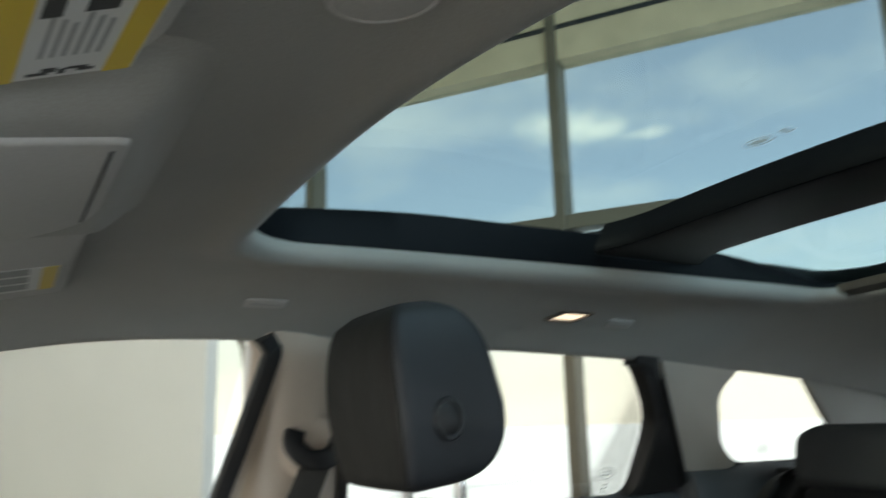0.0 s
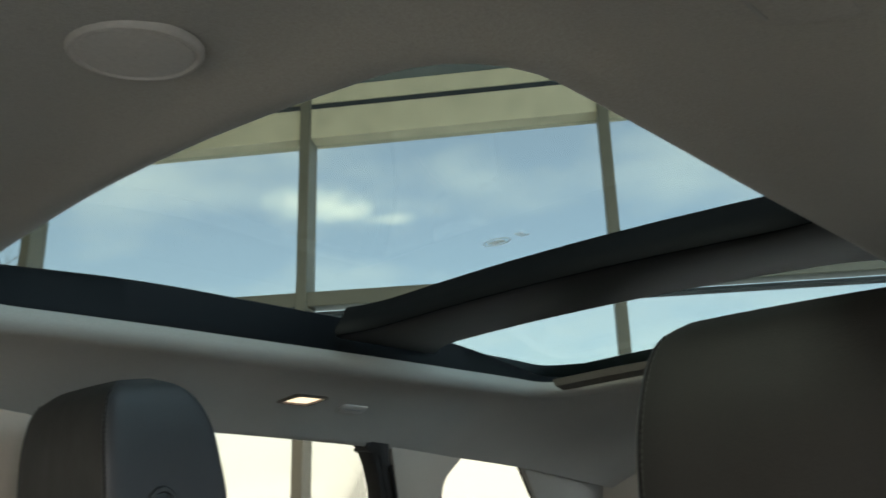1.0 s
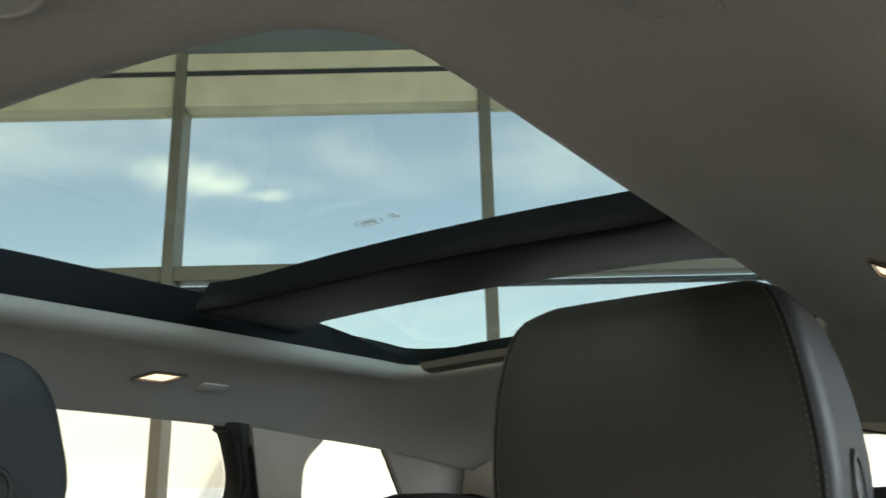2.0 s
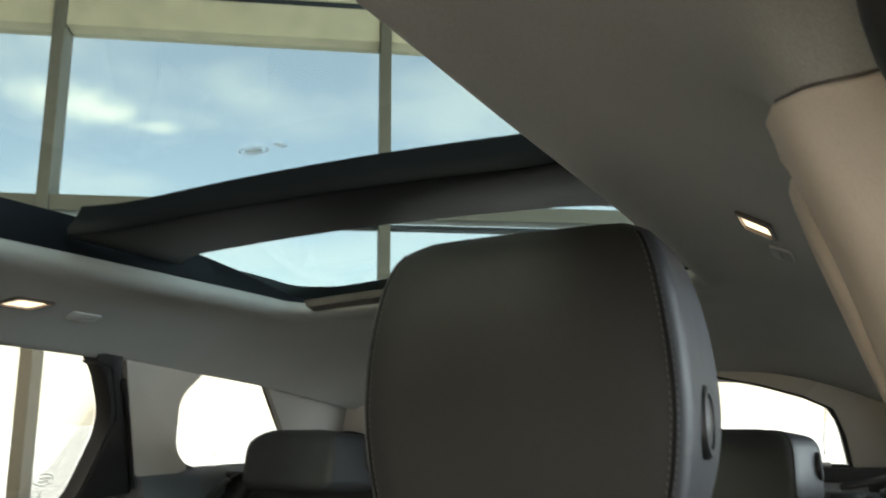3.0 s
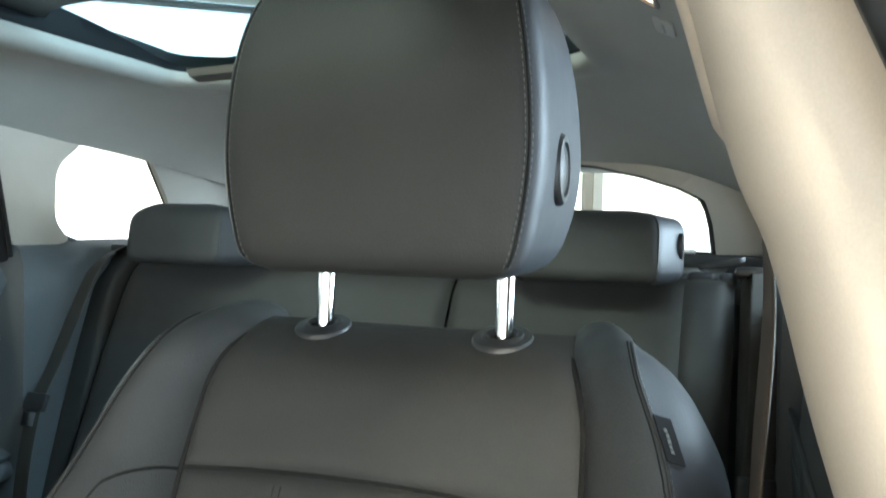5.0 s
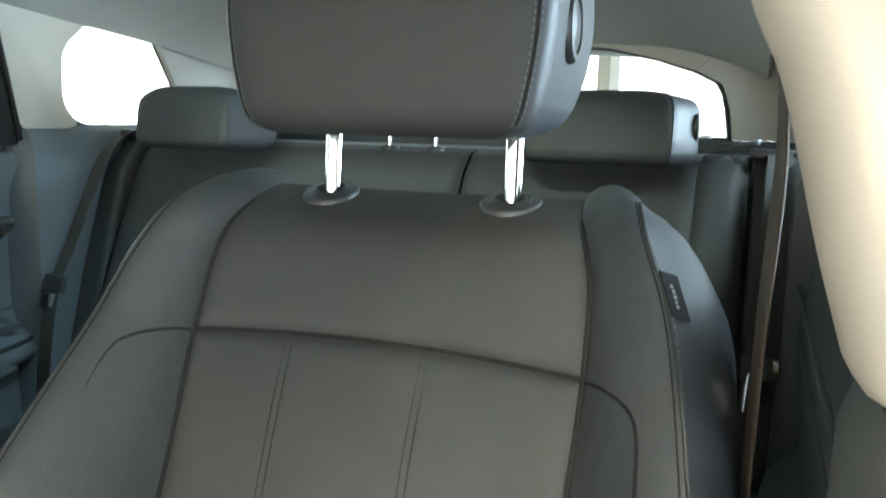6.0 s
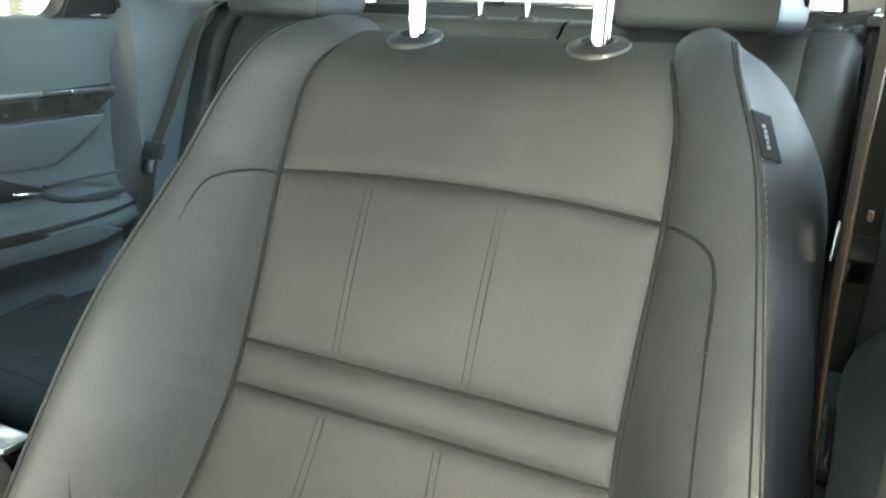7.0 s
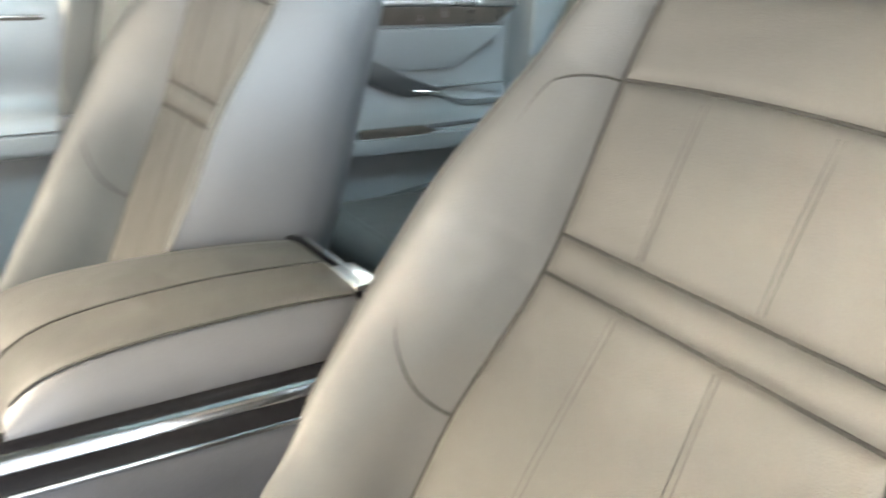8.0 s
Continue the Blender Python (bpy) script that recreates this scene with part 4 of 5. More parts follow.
def dense(n, edge=0.35):
    """n+1 samples of 0..1, crowded at the ends."""
    return [0.5 - 0.5 * math.copysign(abs(math.cos(math.pi * i / n)) ** (1 - edge), math.cos(math.pi * i / n)) for i in range(n + 1)]


def seat_panel(h0, h1, grooves=(), bow0=0.0, bow1=0.0, nu=56, nv=26, over=False):
    us, vs = dense(nu), dense(nv)
    extra = []
    for g in grooves:
        c = 0.5 + g / (2 * 0.152)
        extra += [c - 0.012, c - 0.006, c, c + 0.006, c + 0.012]
    us = sorted(us + extra)
    rows = []
    for v in vs:
        row = []
        for u in us:
            k = 2 * u - 1
            bow = (1 - k * k)
            a, b = h0 + bow0 * bow, h1 + bow1 * bow
            h = a + (b - a) * v
            S = max(SEAM_S(h), 0.140) if over else SEAM_S(h)
            s = k * S
            d = seat_base(s, h)
            e = min((1 - abs(k)) * S, abs(h - a), abs(b - h) if not over else 9)
            d -= 0.0046 * math.exp(-(e / 0.0050) ** 1.2)
            d += 0.003 * (1 - k * k) * math.sin(math.pi * min(1, max(0, v)))
            for g in grooves:
                d -= 0.0006 * math.exp(-((s - g) / 0.0032) ** 2)
            row.append(seat_p(s, h, d))
        rows.append(row)
    if over:
        for dh, dd in ((0.004, -0.014), (0.006, -0.030), (0.004, -0.060), (-0.01, -0.085)):
            row = []
            for u in us:
                k = 2 * u - 1
                S = 0.140
                row.append(seat_p(k * S, h1 + dh, seat_base(0, h1) + dd))
            rows.append(row)
    return grid(rows)


def bolster_section(h):
    """(offset across, depth) of a bolster's skin at h, from the inner seam over the front edge to the back."""
    S, W, c, k = SEAM_S(h), OUTER_S(h), CREST_D(h), FLARE_S(h)
    a, w = seat_base(S, h), OUTER_S(h) - SEAM_S(h)
    b = max(a, (0.5 + 0.12 * max(0.0, min(1.0, (h - 0.10) / 0.045))) * a)
    m = [a + (b - a) * v for v in (0.0, 0.1, 0.35, 0.7)]
    return [(S, a - 0.0065), (S + 0.003, m[0] - 0.002), (S + 0.15 * w, m[1] + 0.24 * c), (S + 0.33 * w, m[2] + 0.53 * c), (S + 0.55 * w, m[3] + 0.80 * c), (S + 0.75 * w, b + 0.95 * c), (S + 0.90 * w, b + c), (W, b + 0.96 * c),
            (W + 0.16 * k, b + 0.84 * c), (W + 0.42 * k, b + 0.55 * c), (W + 0.72 * k, b + 0.18 * c - 0.003), (W + 0.92 * k, b - 0.018), (W + k, b - 0.036), (W + 0.96 * k, -0.060 + 0.5 * b), (W + 0.6 * k, -0.082 + 0.3 * b), (W - 0.002, -0.095)]


DOME = curve_table([(0, 0.018), (1, 0.0125), (2, 0.0045), (3, 0.0005), (4, 0.001), (5, 0.0035), (6, 0.007), (7, 0.011), (8, 0.015), (10, 0.022), (15, 0.024)])


def dome(h, f):
    """Height of a bolster's skin, rounded off towards its top; f counts the section's corners."""
    return h - DOME(f) * max(0.0, (h - 0.085) / 0.064) ** 2


def bolster_pt(sign, f, h, lift=0.0):
    """Point of the bolster's skin: f counts the section's corners."""
    q = bolster_section(h)
    i = min(int(f), len(q) - 2)
    t = f - i
    s, d = q[i][0] + (q[i + 1][0] - q[i][0]) * t, q[i][1] + (q[i + 1][1] - q[i][1]) * t
    ds, dd = q[i + 1][0] - q[i][0], q[i + 1][1] - q[i][1]
    n = math.hypot(ds, dd)
    return seat_p(sign * (s - dd / n * lift), dome(h, f), d + ds / n * lift)


def bolster_fold(f, h):
    """Depth of two soft creases that run up the bolster from the lumbar band."""
    deep = 0.0
    for h0, slope, depth in ((-0.168, 0.006, 0.0030), (-0.190, 0.004, 0.0018)):
        deep += depth * math.exp(-((h - h0 - slope * f) / 0.0058) ** 2) * math.exp(-((f - 1.6) / 1.5) ** 2)
    return deep


def seat_bolster(sign, i0, i1):
    """Skin of a bolster between two corners of its section."""
    hs = [-0.55 + 0.60 * i / 44 for i in range(45)] + [0.05 + 0.099 * i / 24 for i in range(1, 25)]
    hs = sorted(hs + [-0.210 + 0.0035 * i + 0.0003 for i in range(32)])
    rows = [[seat_p(sign * s, dome(h, j), d - (bolster_fold(j, h) if sign < 0 else 0.0)) for j, (s, d) in enumerate(bolster_section(h))] for h in hs]
    q = bolster_section(hs[-1])
    for dh, k in ((0.002, 0.85), (0.0035, 0.6), (0.0045, 0.05)):
        rows.append([seat_p(sign * (0.143 + (s - 0.143) * k), dome(hs[-1], j) * k + (hs[-1] - 0.004) * (1 - k) + dh, -0.066 + (d + 0.066) * k) for j, (s, d) in enumerate(q)])
    return grid([r[i0:i1 + 1] for r in rows])


def bolster_line(sign, pts, r=0.0016, fade=0.0):
    """A seam on the bolster through (corner count, h); with fade it sinks into the leather towards its end."""
    line = smooth2(pts)
    return tube([bolster_pt(sign, f, h, 0.0003 - fade * max(0.0, i / (len(line) - 1) - 0.35) / 0.65) for i, (f, h) in enumerate(line)], r, 6)


def stitches(path, r=0.0007, fill=0.62, pitch=0.0052):
    """A row of short raised stitches along a path."""
    bm = bmesh.new()
    run, want = 0.0, 0.0
    for a, b in zip(path, path[1:]):
        d = b - a
        n = d.length
        while want < run + n:
            p = a + d * ((want - run) / n)
            e = d / n * (pitch * fill / 2)
            u = Vector((0, 0, 1)).cross(d).normalized() * r
            w = u.cross(d).normalized() * r
            ring = [[bm.verts.new(p + e * k + u * q * math.cos(g) + w * q * math.sin(g)) for g in (0, 1.5708, 3.1416, 4.7124)] for k, q in ((-1, 0.5), (0, 1.0), (1, 0.5))]
            for r0, r1 in zip(ring, ring[1:]):
                for i in range(4):
                    bm.faces.new((r0[i], r0[(i + 1) % 4], r1[(i + 1) % 4], r1[i]))
            bm.faces.new(ring[0])
            bm.faces.new(ring[2])
            want += pitch
        run += n
    return bm


def smooth2(pts, n=7):
    return [(p.x, p.y) for p in smooth_path([(a, b, 0) for a, b in pts], n)]


HR_W = curve_table([(1.352, 0.088), (1.357, 0.102), (1.366, 0.110), (1.385, 0.1155), (1.41, 0.120), (1.44, 0.1225), (1.48, 0.1205), (1.52, 0.1145), (1.55, 0.1060), (1.565, 0.096), (1.573, 0.080)])
HR_F = curve_table([(1.352, -0.060), (1.357, -0.070), (1.366, -0.0755), (1.39, -0.078), (1.44, -0.079), (1.50, -0.076), (1.54, -0.068), (1.56, -0.058), (1.573, -0.040)])
HR_B = curve_table([(1.352, 0.000), (1.36, 0.024), (1.375, 0.046), (1.40, 0.060), (1.43, 0.064), (1.47, 0.060), (1.51, 0.055), (1.54, 0.044), (1.56, 0.026), (1.573, 0.0)])


def headrest_point(a, z):
    """Point of the headrest's skin at angle a (0 towards +x, 270 to the front) and height z."""
    w, f, b = HR_W(z) * 1.025, HR_F(z), HR_B(z)
    yc, yd = (f + b) / 2, (b - f) / 2
    c, s = math.cos(a), math.sin(a)
    x = spow(c, 0.11) * w
    y = yc + spow(s, 0.15) * yd
    if s < 0:
        x *= 1 - 0.08 * abs(s) ** 2
        y -= 0.005 * (1 - (x / w) ** 2)
        for g in (-0.055, 0.055):
            y += 0.0008 * math.exp(-((x - g) / 0.0022) ** 2)
    return Vector((0.3695 + x, y, z))


def build_front_seat():
    t = thing("front_seat", "dark grey leather front seat with piped bolsters and raised headrest", "car seat", (0.37, -0.1, 0.45), group="front seats")
    back = part("backrest_core", grid([[seat_p((OUTER_S(h) - 0.016) * spow(math.cos(6.283 * k / 36), 0.45), h, -0.050 + 0.036 * spow(math.sin(6.283 * k / 36), 0.6) + (seat_base(0, h) * 0.6 if h > 0.08 else 0)) for k in range(36)] for h in [-0.55 + 0.68 * i / 30 for i in range(31)]], wrap_v=True), M_LEATHER_SIDE, t, "dark leather seat back shell")
    part("shoulder_panel", seat_panel(0.0, 0.136, bow0=0.008, over=True), M_LEATHER, t)
    part("upper_insert", seat_panel(-0.137, -0.0005, (-0.067, 0.041), bow1=0.008), M_LEATHER, t)
    part("lumbar_band", seat_panel(-0.1725, -0.1375, nv=14), M_LEATHER, t)
    part("lower_insert", seat_panel(-0.53, -0.173, (-0.066, 0.030), nv=40), M_LEATHER, t)
    for sg in (-1, 1):
        b = part("bolster", seat_bolster(sg, 0, 7), M_LEATHER_SIDE, t, "padded leather side bolster", angle=70)
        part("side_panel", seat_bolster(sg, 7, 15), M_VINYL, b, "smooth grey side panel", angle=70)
        part("seam", bolster_line(sg, [(0.2, -0.002), (2.0, -0.004), (3.6, -0.014), (4.3, -0.032), (4.3, -0.075)], 0.0012, 0.0 if sg > 0 else 0.0017), M_SEAM, b, "dark seam")
        if sg > 0:
            part("crease", bolster_line(sg, [(4.3, -0.076), (4.3, -0.14), (4.25, -0.22), (4.15, -0.245)], 0.0008), M_SEAM, b)
        part("seam", bolster_line(sg, [(0.2, -0.332), (1.2, -0.330), (2.5, -0.315), (3.7, -0.278), (4.15, -0.246)], 0.0015, 0.0 if sg > 0 else 0.0020), M_SEAM, b, "dark seam")
        part("edge_stitch", stitches([bolster_pt(sg, 7.30, 0.128 - 0.35 * i / 60, 0.0002) for i in range(61)]), M_STITCH, b, "row of light stitches")
        part("edge_crease", bolster_line(sg, [(6.4, 0.128), (6.4, 0.09), (6.4, 0.03), (6.4, -0.06), (6.4, -0.2), (6.4, -0.4)], 0.0006), M_SEAM, b)
        part("edge_welt", bolster_line(sg, [(7.0, 0.130), (7.0, 0.09), (7.0, 0.03), (7.0, -0.06), (7.0, -0.2), (7.0, -0.4)], 0.0014), M_LEATHER, b)
    # dark piping in the main seams
    for sg in (-1, 1):
        path = [seat_p(sg * SEAM_S(h), h, seat_base(SEAM_S(h), h) - 0.0046) for h in [-0.50 + 0.628 * i / 64 for i in range(65)]]
        part("piping", tube(path, 0.0026, 7), M_SEAM, t, "dark piping")
    # twin stitched lines down the inserts
    for h0, h1, lines in ((-0.130, -0.004, (-0.067, 0.041)), (-0.50, -0.180, (-0.066, 0.030))):
        for g in lines:
            for e in (-0.0028, 0.0028):
                path = []
                for i in range(21):
                    h = h0 + (h1 - h0) * i / 20
                    sx = (g + e) * SEAM_S(h) / 0.152
                    path.append(seat_p(sx, h, seat_base(sx, h) + 0.003 * (1 - (sx / SEAM_S(h)) ** 2) * math.sin(math.pi * i / 20) - 0.0001))
                part("insert_stitch", tube(path, 0.00045, 5), M_INSERT, t)
    for h0, bow in ((-0.0003, 0.008), (-0.1373, 0.0), (-0.1728, 0.0)):
        path = []
        for i in range(41):
            k = -0.99 + 1.98 * i / 40
            h = h0 + bow * (1 - k * k)
            path.append(seat_p(k * SEAM_S(h), h, seat_base(k * SEAM_S(h), h) - 0.0046))
        part("piping", tube(path, 0.0021, 7), M_SEAM, t, "dark piping")
    # back panel
    part("back_panel", grid([[seat_p(OUTER_S(h) * 0.93 * (2 * j / 12 - 1), h, -0.092 - 0.014 * (1 - (2 * j / 12 - 1) ** 2) + (0.06 * max(0, (h - 0.09) / 0.05) ** 2 * 0.3)) for j in range(13)] for h in [-0.50 + 0.63 * i / 20 for i in range(21)]]), M_LEATHER_SIDE, t, "smooth seat back panel")
    # headrest
    zs = [1.352, 1.3535, 1.356, 1.36, 1.366, 1.375, 1.385] + [1.395 + 0.01 * i for i in range(15)] + [1.544, 1.552, 1.558, 1.564, 1.569, 1.572, 1.573]
    def arc(a0, a1, n):
        return [[headrest_point(radians(a0 + (a1 - a0) * k / n), z) for k in range(n + 1)] for z in zs]
    bm = grid(arc(226, 314, 90))
    hr = part("headrest", bm, M_LEATHER, t, "dark leather headrest", angle=70)
    for z in (zs[0], zs[-1]):
        ends = bmesh.new()
        cap(ends, [headrest_point(6.28319 * k / 72, z) for k in range(72)])
        part("end_panel", ends, M_LEATHER, hr)
    part("rear_panel", grid(arc(40, 140, 40)), M_LEATHER, hr)
    for a0, a1 in ((-46, 40), (140, 226)):
        part("side_panel", grid(arc(a0, a1, 44)), M_VINYL, hr, "smooth grey headrest side panel", angle=70)
    zz = [1.362 + 0.200 * i / 44 for i in range(45)]
    for sg in (-1, 1):
        part("welt", tube([headrest_point(radians(270 + sg * 44), z) for z in zz], 0.0012, 6), M_SEAM, hr)
        for off in (-6.0, 5.0):
            part("stitch", stitches([headrest_point(radians(270 + sg * (44 + off)), z) for z in zz], 0.0006), M_STITCH, hr)
    rows = []
    for k in range(33):
        w = 6.2832 * k / 32
        rows.append([Vector((0.3685 + HR_W(1.43) * 1.025 - 0.004 + d, -0.020 + r * 0.019 * math.cos(w), 1.43 + r * 0.0245 * math.sin(w))) for r, d in ((1.05, 0.0), (1.05, 0.005), (0.96, 0.0078), (0.80, 0.0082), (0.74, 0.0062), (0.66, 0.0072), (0.01, 0.0082))])
    part("tilt_button", grid(rows), M_BLACK, hr, "black oval tilt button")
    for sx in (-0.0745, 0.0785):
        path = [Vector((0.37 + sx, 0.002 + 0.0008 * i, 1.29 + 0.012 * i)) for i in range(10)]
        part("post", tube(path, 0.0072, 16), M_CHROME, hr, "chrome headrest post")
        rows = []
        for k in range(33):
            w = 6.2832 * k / 32
            rows.append([Vector((0.37 + sx + r * math.cos(w), 0.0 + 0.9 * r * math.sin(w), z + 0.27 * r * math.sin(w))) for r, z in ((0.0236, 1.292), (0.0238, 1.3035), (0.0225, 1.3055), (0.0165, 1.3062), (0.0155, 1.3075), (0.0125, 1.3080), (0.0105, 1.3060), (0.0095, 1.290))])
        part("post_sleeve", grid(rows), M_BLACK, t, "black post sleeve")
    # cushion
    rows = []
    for i in range(25):
        y = -0.70 + 0.50 * i / 24
        row = []
        for j in range(33):
            k = 2 * j / 32 - 1
            z = 0.735 + 0.035 * max(0, (abs(k) - 0.55) / 0.45) ** 1.5 - 0.10 * max(0, (abs(k) - 0.86) / 0.14) ** 2 - 0.05 * max(0, (-0.62 - y) / 0.08) ** 2 - 0.03 * (y + 0.7)
            row.append(Vector((0.37 + 0.27 * k, y, z)))
        rows.append(row)
    part("cushion", grid(rows), M_LEATHER, t)
    part("base", box(0.16, 0.58, -0.66, -0.16, 0.44, 0.655, 0.02), M_BLACK, t, "black seat base")
    return t


near_seat = build_front_seat()
far_seat = copy_thing(near_seat, pose(-0.37, -0.187, 1.205, 4) @ pose(0, -0.02, -0.75))
# its headrest is set further forward on its posts
raised = far_seat.matrix_basis.inverted() @ pose(-0.37, -0.225, 1.205, 8) @ pose(0, -0.02, -0.75)
for ob in far_seat.children:
    if ob.name.startswith("headrest"):
        ob.matrix_basis = raised
far_seat["label"] = "dark leather passenger seat with upright headrest, set further forward"
# woven tag sewn into the outer bolster edge of the near seat
tag = part("woven_tag", grid([[bolster_pt(1, f, h, e) for f, h in ((7.1, 0.042), (7.1, 0.070), (8.45, 0.069), (8.45, 0.041))] for e in (0.0005, 0.003)], wrap_v=True), M_TAG, near_seat, "black woven tag", smooth=False)
tg = bmesh.new()
cap(tg, [bolster_pt(1, f, h, 0.0031) for f, h in ((7.1, 0.042), (7.1, 0.070), (8.45, 0.069), (8.45, 0.041))])
part("tag_face", tg, M_TAG, tag, smooth=False)
for h0, h1, f0, f1 in ((0.0470, 0.0492, 7.60, 7.95), (0.0500, 0.0522, 7.62, 7.90), (0.0530, 0.0556, 7.60, 7.95), (0.0565, 0.0588, 7.64, 7.95), (0.0597, 0.0620, 7.60, 7.92)):
    tg = bmesh.new()
    cap(tg, [bolster_pt(1, f, h, 0.0036) for f, h in ((f0, h0), (f0, h1), (f1, h1), (f1, h0))])
    part("tag_print", tg, M_TAG_PRINT, tag, "pale bar of unreadable print", smooth=False)


# ---------------- rear bench ----------------
def rear_front_y(z):
    return lerp_table([(0.75, 0.565), (0.9, 0.615), (1.1, 0.70), (1.22, 0.758), (1.28, 0.792), (1.30, 0.812)], z)


def rear_back_piece(x0, x1):
    us = dense(44)
    rows = []
    for i in range(40):
        z = 0.72 + 0.572 * i / 39
        row = []
        for u in us:
            x = x0 + (x1 - x0) * u
            e = min(x - x0, x1 - x)
            y = rear_front_y(z)
            y += 0.022 * math.exp(-(e / 0.012) ** 1.4)
            for c in (-0.385, 0.385):
                y += 0.018 * math.exp(-((x - c) / 0.13) ** 4)
                for g in (-0.14, 0.14):
                    y += 0.008 * math.exp(-((x - c - g) / 0.004) ** 2)
            if z > 1.25:
                y += 0.010 * ((z - 1.25) / 0.04) ** 2
            row.append(Vector((x, y, z)))
        rows.append(row)
    for dy, dz in ((0.008, 0.008), (0.022, 0.014), (0.045, 0.016), (0.075, 0.014), (0.095, 0.004), (0.10, -0.02), (0.10, -0.5)):
        rows.append([Vector((p.x, p.y + dy, p.z + dz)) for p in rows[39]])
    return grid(rows)


def rear_headrest_rings(cx, hw, z0, z1, yf, yb, cut, droop):
    """Rings of a wedge-shaped headrest: narrow face to the front, slanting sides; corners counted from the rear left over the front."""
    plan = round_poly([(-hw, yb), (-hw, yb - 0.030), (-hw + cut, yf), (-hw + cut + 0.035, yf), (hw - cut - 0.035, yf), (hw - cut, yf), (hw, yb - 0.030), (hw, yb), (hw - 0.045, yb), (-hw + 0.045, yb)], [0.014, 0.024, 0.018, 0, 0, 0.018, 0.024, 0.014, 0, 0], 5)
    yc = (yf + yb) / 2
    rings = []
    for v, e in ((0.0, 0.024), (0.02, 0.015), (0.06, 0.007), (0.12, 0.002), (0.20, 0.0), (0.5, 0.0), (0.70, 0.0), (0.80, 0.0015), (0.88, 0.005), (0.94, 0.010), (0.98, 0.017), (1.0, 0.027)):
        ring = []
        for x, y in plan:
            k = (hw - e) / hw
            low = (droop if x * cx > 0 else 0.012) * max(0.0, (abs(x) - hw + 0.080) / 0.080) ** 1.7 * v ** 2
            ring.append(Vector((cx + x * k, yc + (y - yc) * (1 - 2 * e / (yb - yf)) + 0.018 * v, z0 + (z1 - z0) * v - low)))
        rings.append(ring)
    return rings


def build_rear_bench():
    t = thing("rear_bench", "black leather rear bench with split folding backs", "car seat", (0, 0.6, 0.5))
    for x0, x1 in ((-0.605, 0.119), (0.124, 0.605)):
        part("backrest", rear_back_piece(x0, x1), M_REAR, t)
    def fall(e, r):
        return 0.0 if e >= r else r - math.sqrt(max(0.0, r * r - (r - e) ** 2))
    xs = [-0.615, -0.613, -0.607, -0.598, -0.585, -0.57] + [-0.55 + 1.10 * j / 40 for j in range(41)] + [0.57, 0.585, 0.598, 0.607, 0.613, 0.615]

    def cushion_z(x, y):
        hollow = 0.010 * (1 - math.cos(6.2832 * (abs(x) - 0.08) / 0.50)) / 2 if 0.08 < abs(x) < 0.58 else 0.0
        return 0.812 + 0.015 * (0.6 - y) - 1.1 * fall(0.615 - abs(x), 0.045) - fall(y - 0.018, 0.045) - hollow * min(1.0, max(0.0, (y - 0.07) / 0.08))
    ys = [0.018, 0.020, 0.025, 0.033, 0.044, 0.058, 0.0605, 0.063, 0.0655, 0.075] + [0.09 + 0.51 * k / 16 for k in range(17)]
    rows = [[Vector((x, y, cushion_z(x, y) - (0.0022 if y == 0.063 else 0.0))) for x in xs] for y in ys]
    rows.insert(0, [Vector((p.x, p.y + 0.004, p.z - 0.10)) for p in rows[0]])
    rows.insert(0, [Vector((p.x, p.y + 0.05, 0.46)) for p in rows[0]])
    part("cushion", grid(rows), M_REAR, t, angle=60)
    part("cushion_seam", tube([(x, 0.063, cushion_z(x, 0.063) - 0.0018) for x in xs[3:-3]], 0.0011, 6), M_SEAM, t)
    for cx in (-0.415, 0.376):
        rings = rear_headrest_rings(cx, 0.150, 1.300, 1.418, 0.690, 0.800, 0.045 if cx < 0 else 0.032, 0.046 if cx < 0 else 0.010)
        bm = grid([r[14:24] for r in rings])
        cap(bm, rings[0])
        cap(bm, rings[-1])
        h = part("headrest", bm, M_REAR, t, "low leather rear headrest", angle=50)
        part("rear_panel", grid([r[34:] + r[:4] for r in rings]), M_REAR, h, angle=60)
        for i0, i1 in ((3, 14), (23, 34)):
            part("side_panel", grid([r[i0:i1 + 1] for r in rings]), M_VINYL, h, "smooth grey side panel", angle=60)
        for i in (14, 23):
            part("welt", tube([r[i] for r in rings], 0.0014, 6), M_REAR, h)
        rr = []
        for k in range(29):
            w = 6.2832 * k / 28
            rr.append([Vector((cx + 0.1470 + d, 0.772 + 0.012 * r * math.cos(w), 1.362 + 0.019 * r * math.sin(w))) for r, d in ((1.1, -0.004), (1.1, 0.002), (0.95, 0.0042), (0.78, 0.0036), (0.7, 0.002), (0.01, 0.003))])
        part("fold_button", grid(rr), M_BLACK, h, "black round fold button")
    rings = rear_headrest_rings(0.0, 0.115, 1.352, 1.440, 0.800, 0.885, 0.020, 0.015)
    bm = grid(rings, wrap_v=True)
    cap(bm, rings[0])
    cap(bm, rings[-1])
    h = part("headrest", bm, M_REAR, t, "raised centre headrest", angle=60)
    for x in (-0.049, 0.046):
        part("post", tube([(x, 0.859, 1.28), (x, 0.859, 1.37)], 0.0055, 12), M_CHROME, h, "chrome headrest post")
        rr = []
        for k in range(25):
            w = 6.2832 * k / 24
            rr.append([Vector((x + r * math.cos(w), 0.859 + r * math.sin(w), z)) for r, z in ((0.019, 1.300), (0.0185, 1.311), (0.012, 1.315), (0.006, 1.314))])
        part("post_sleeve", grid(rr), M_BLACK, t)
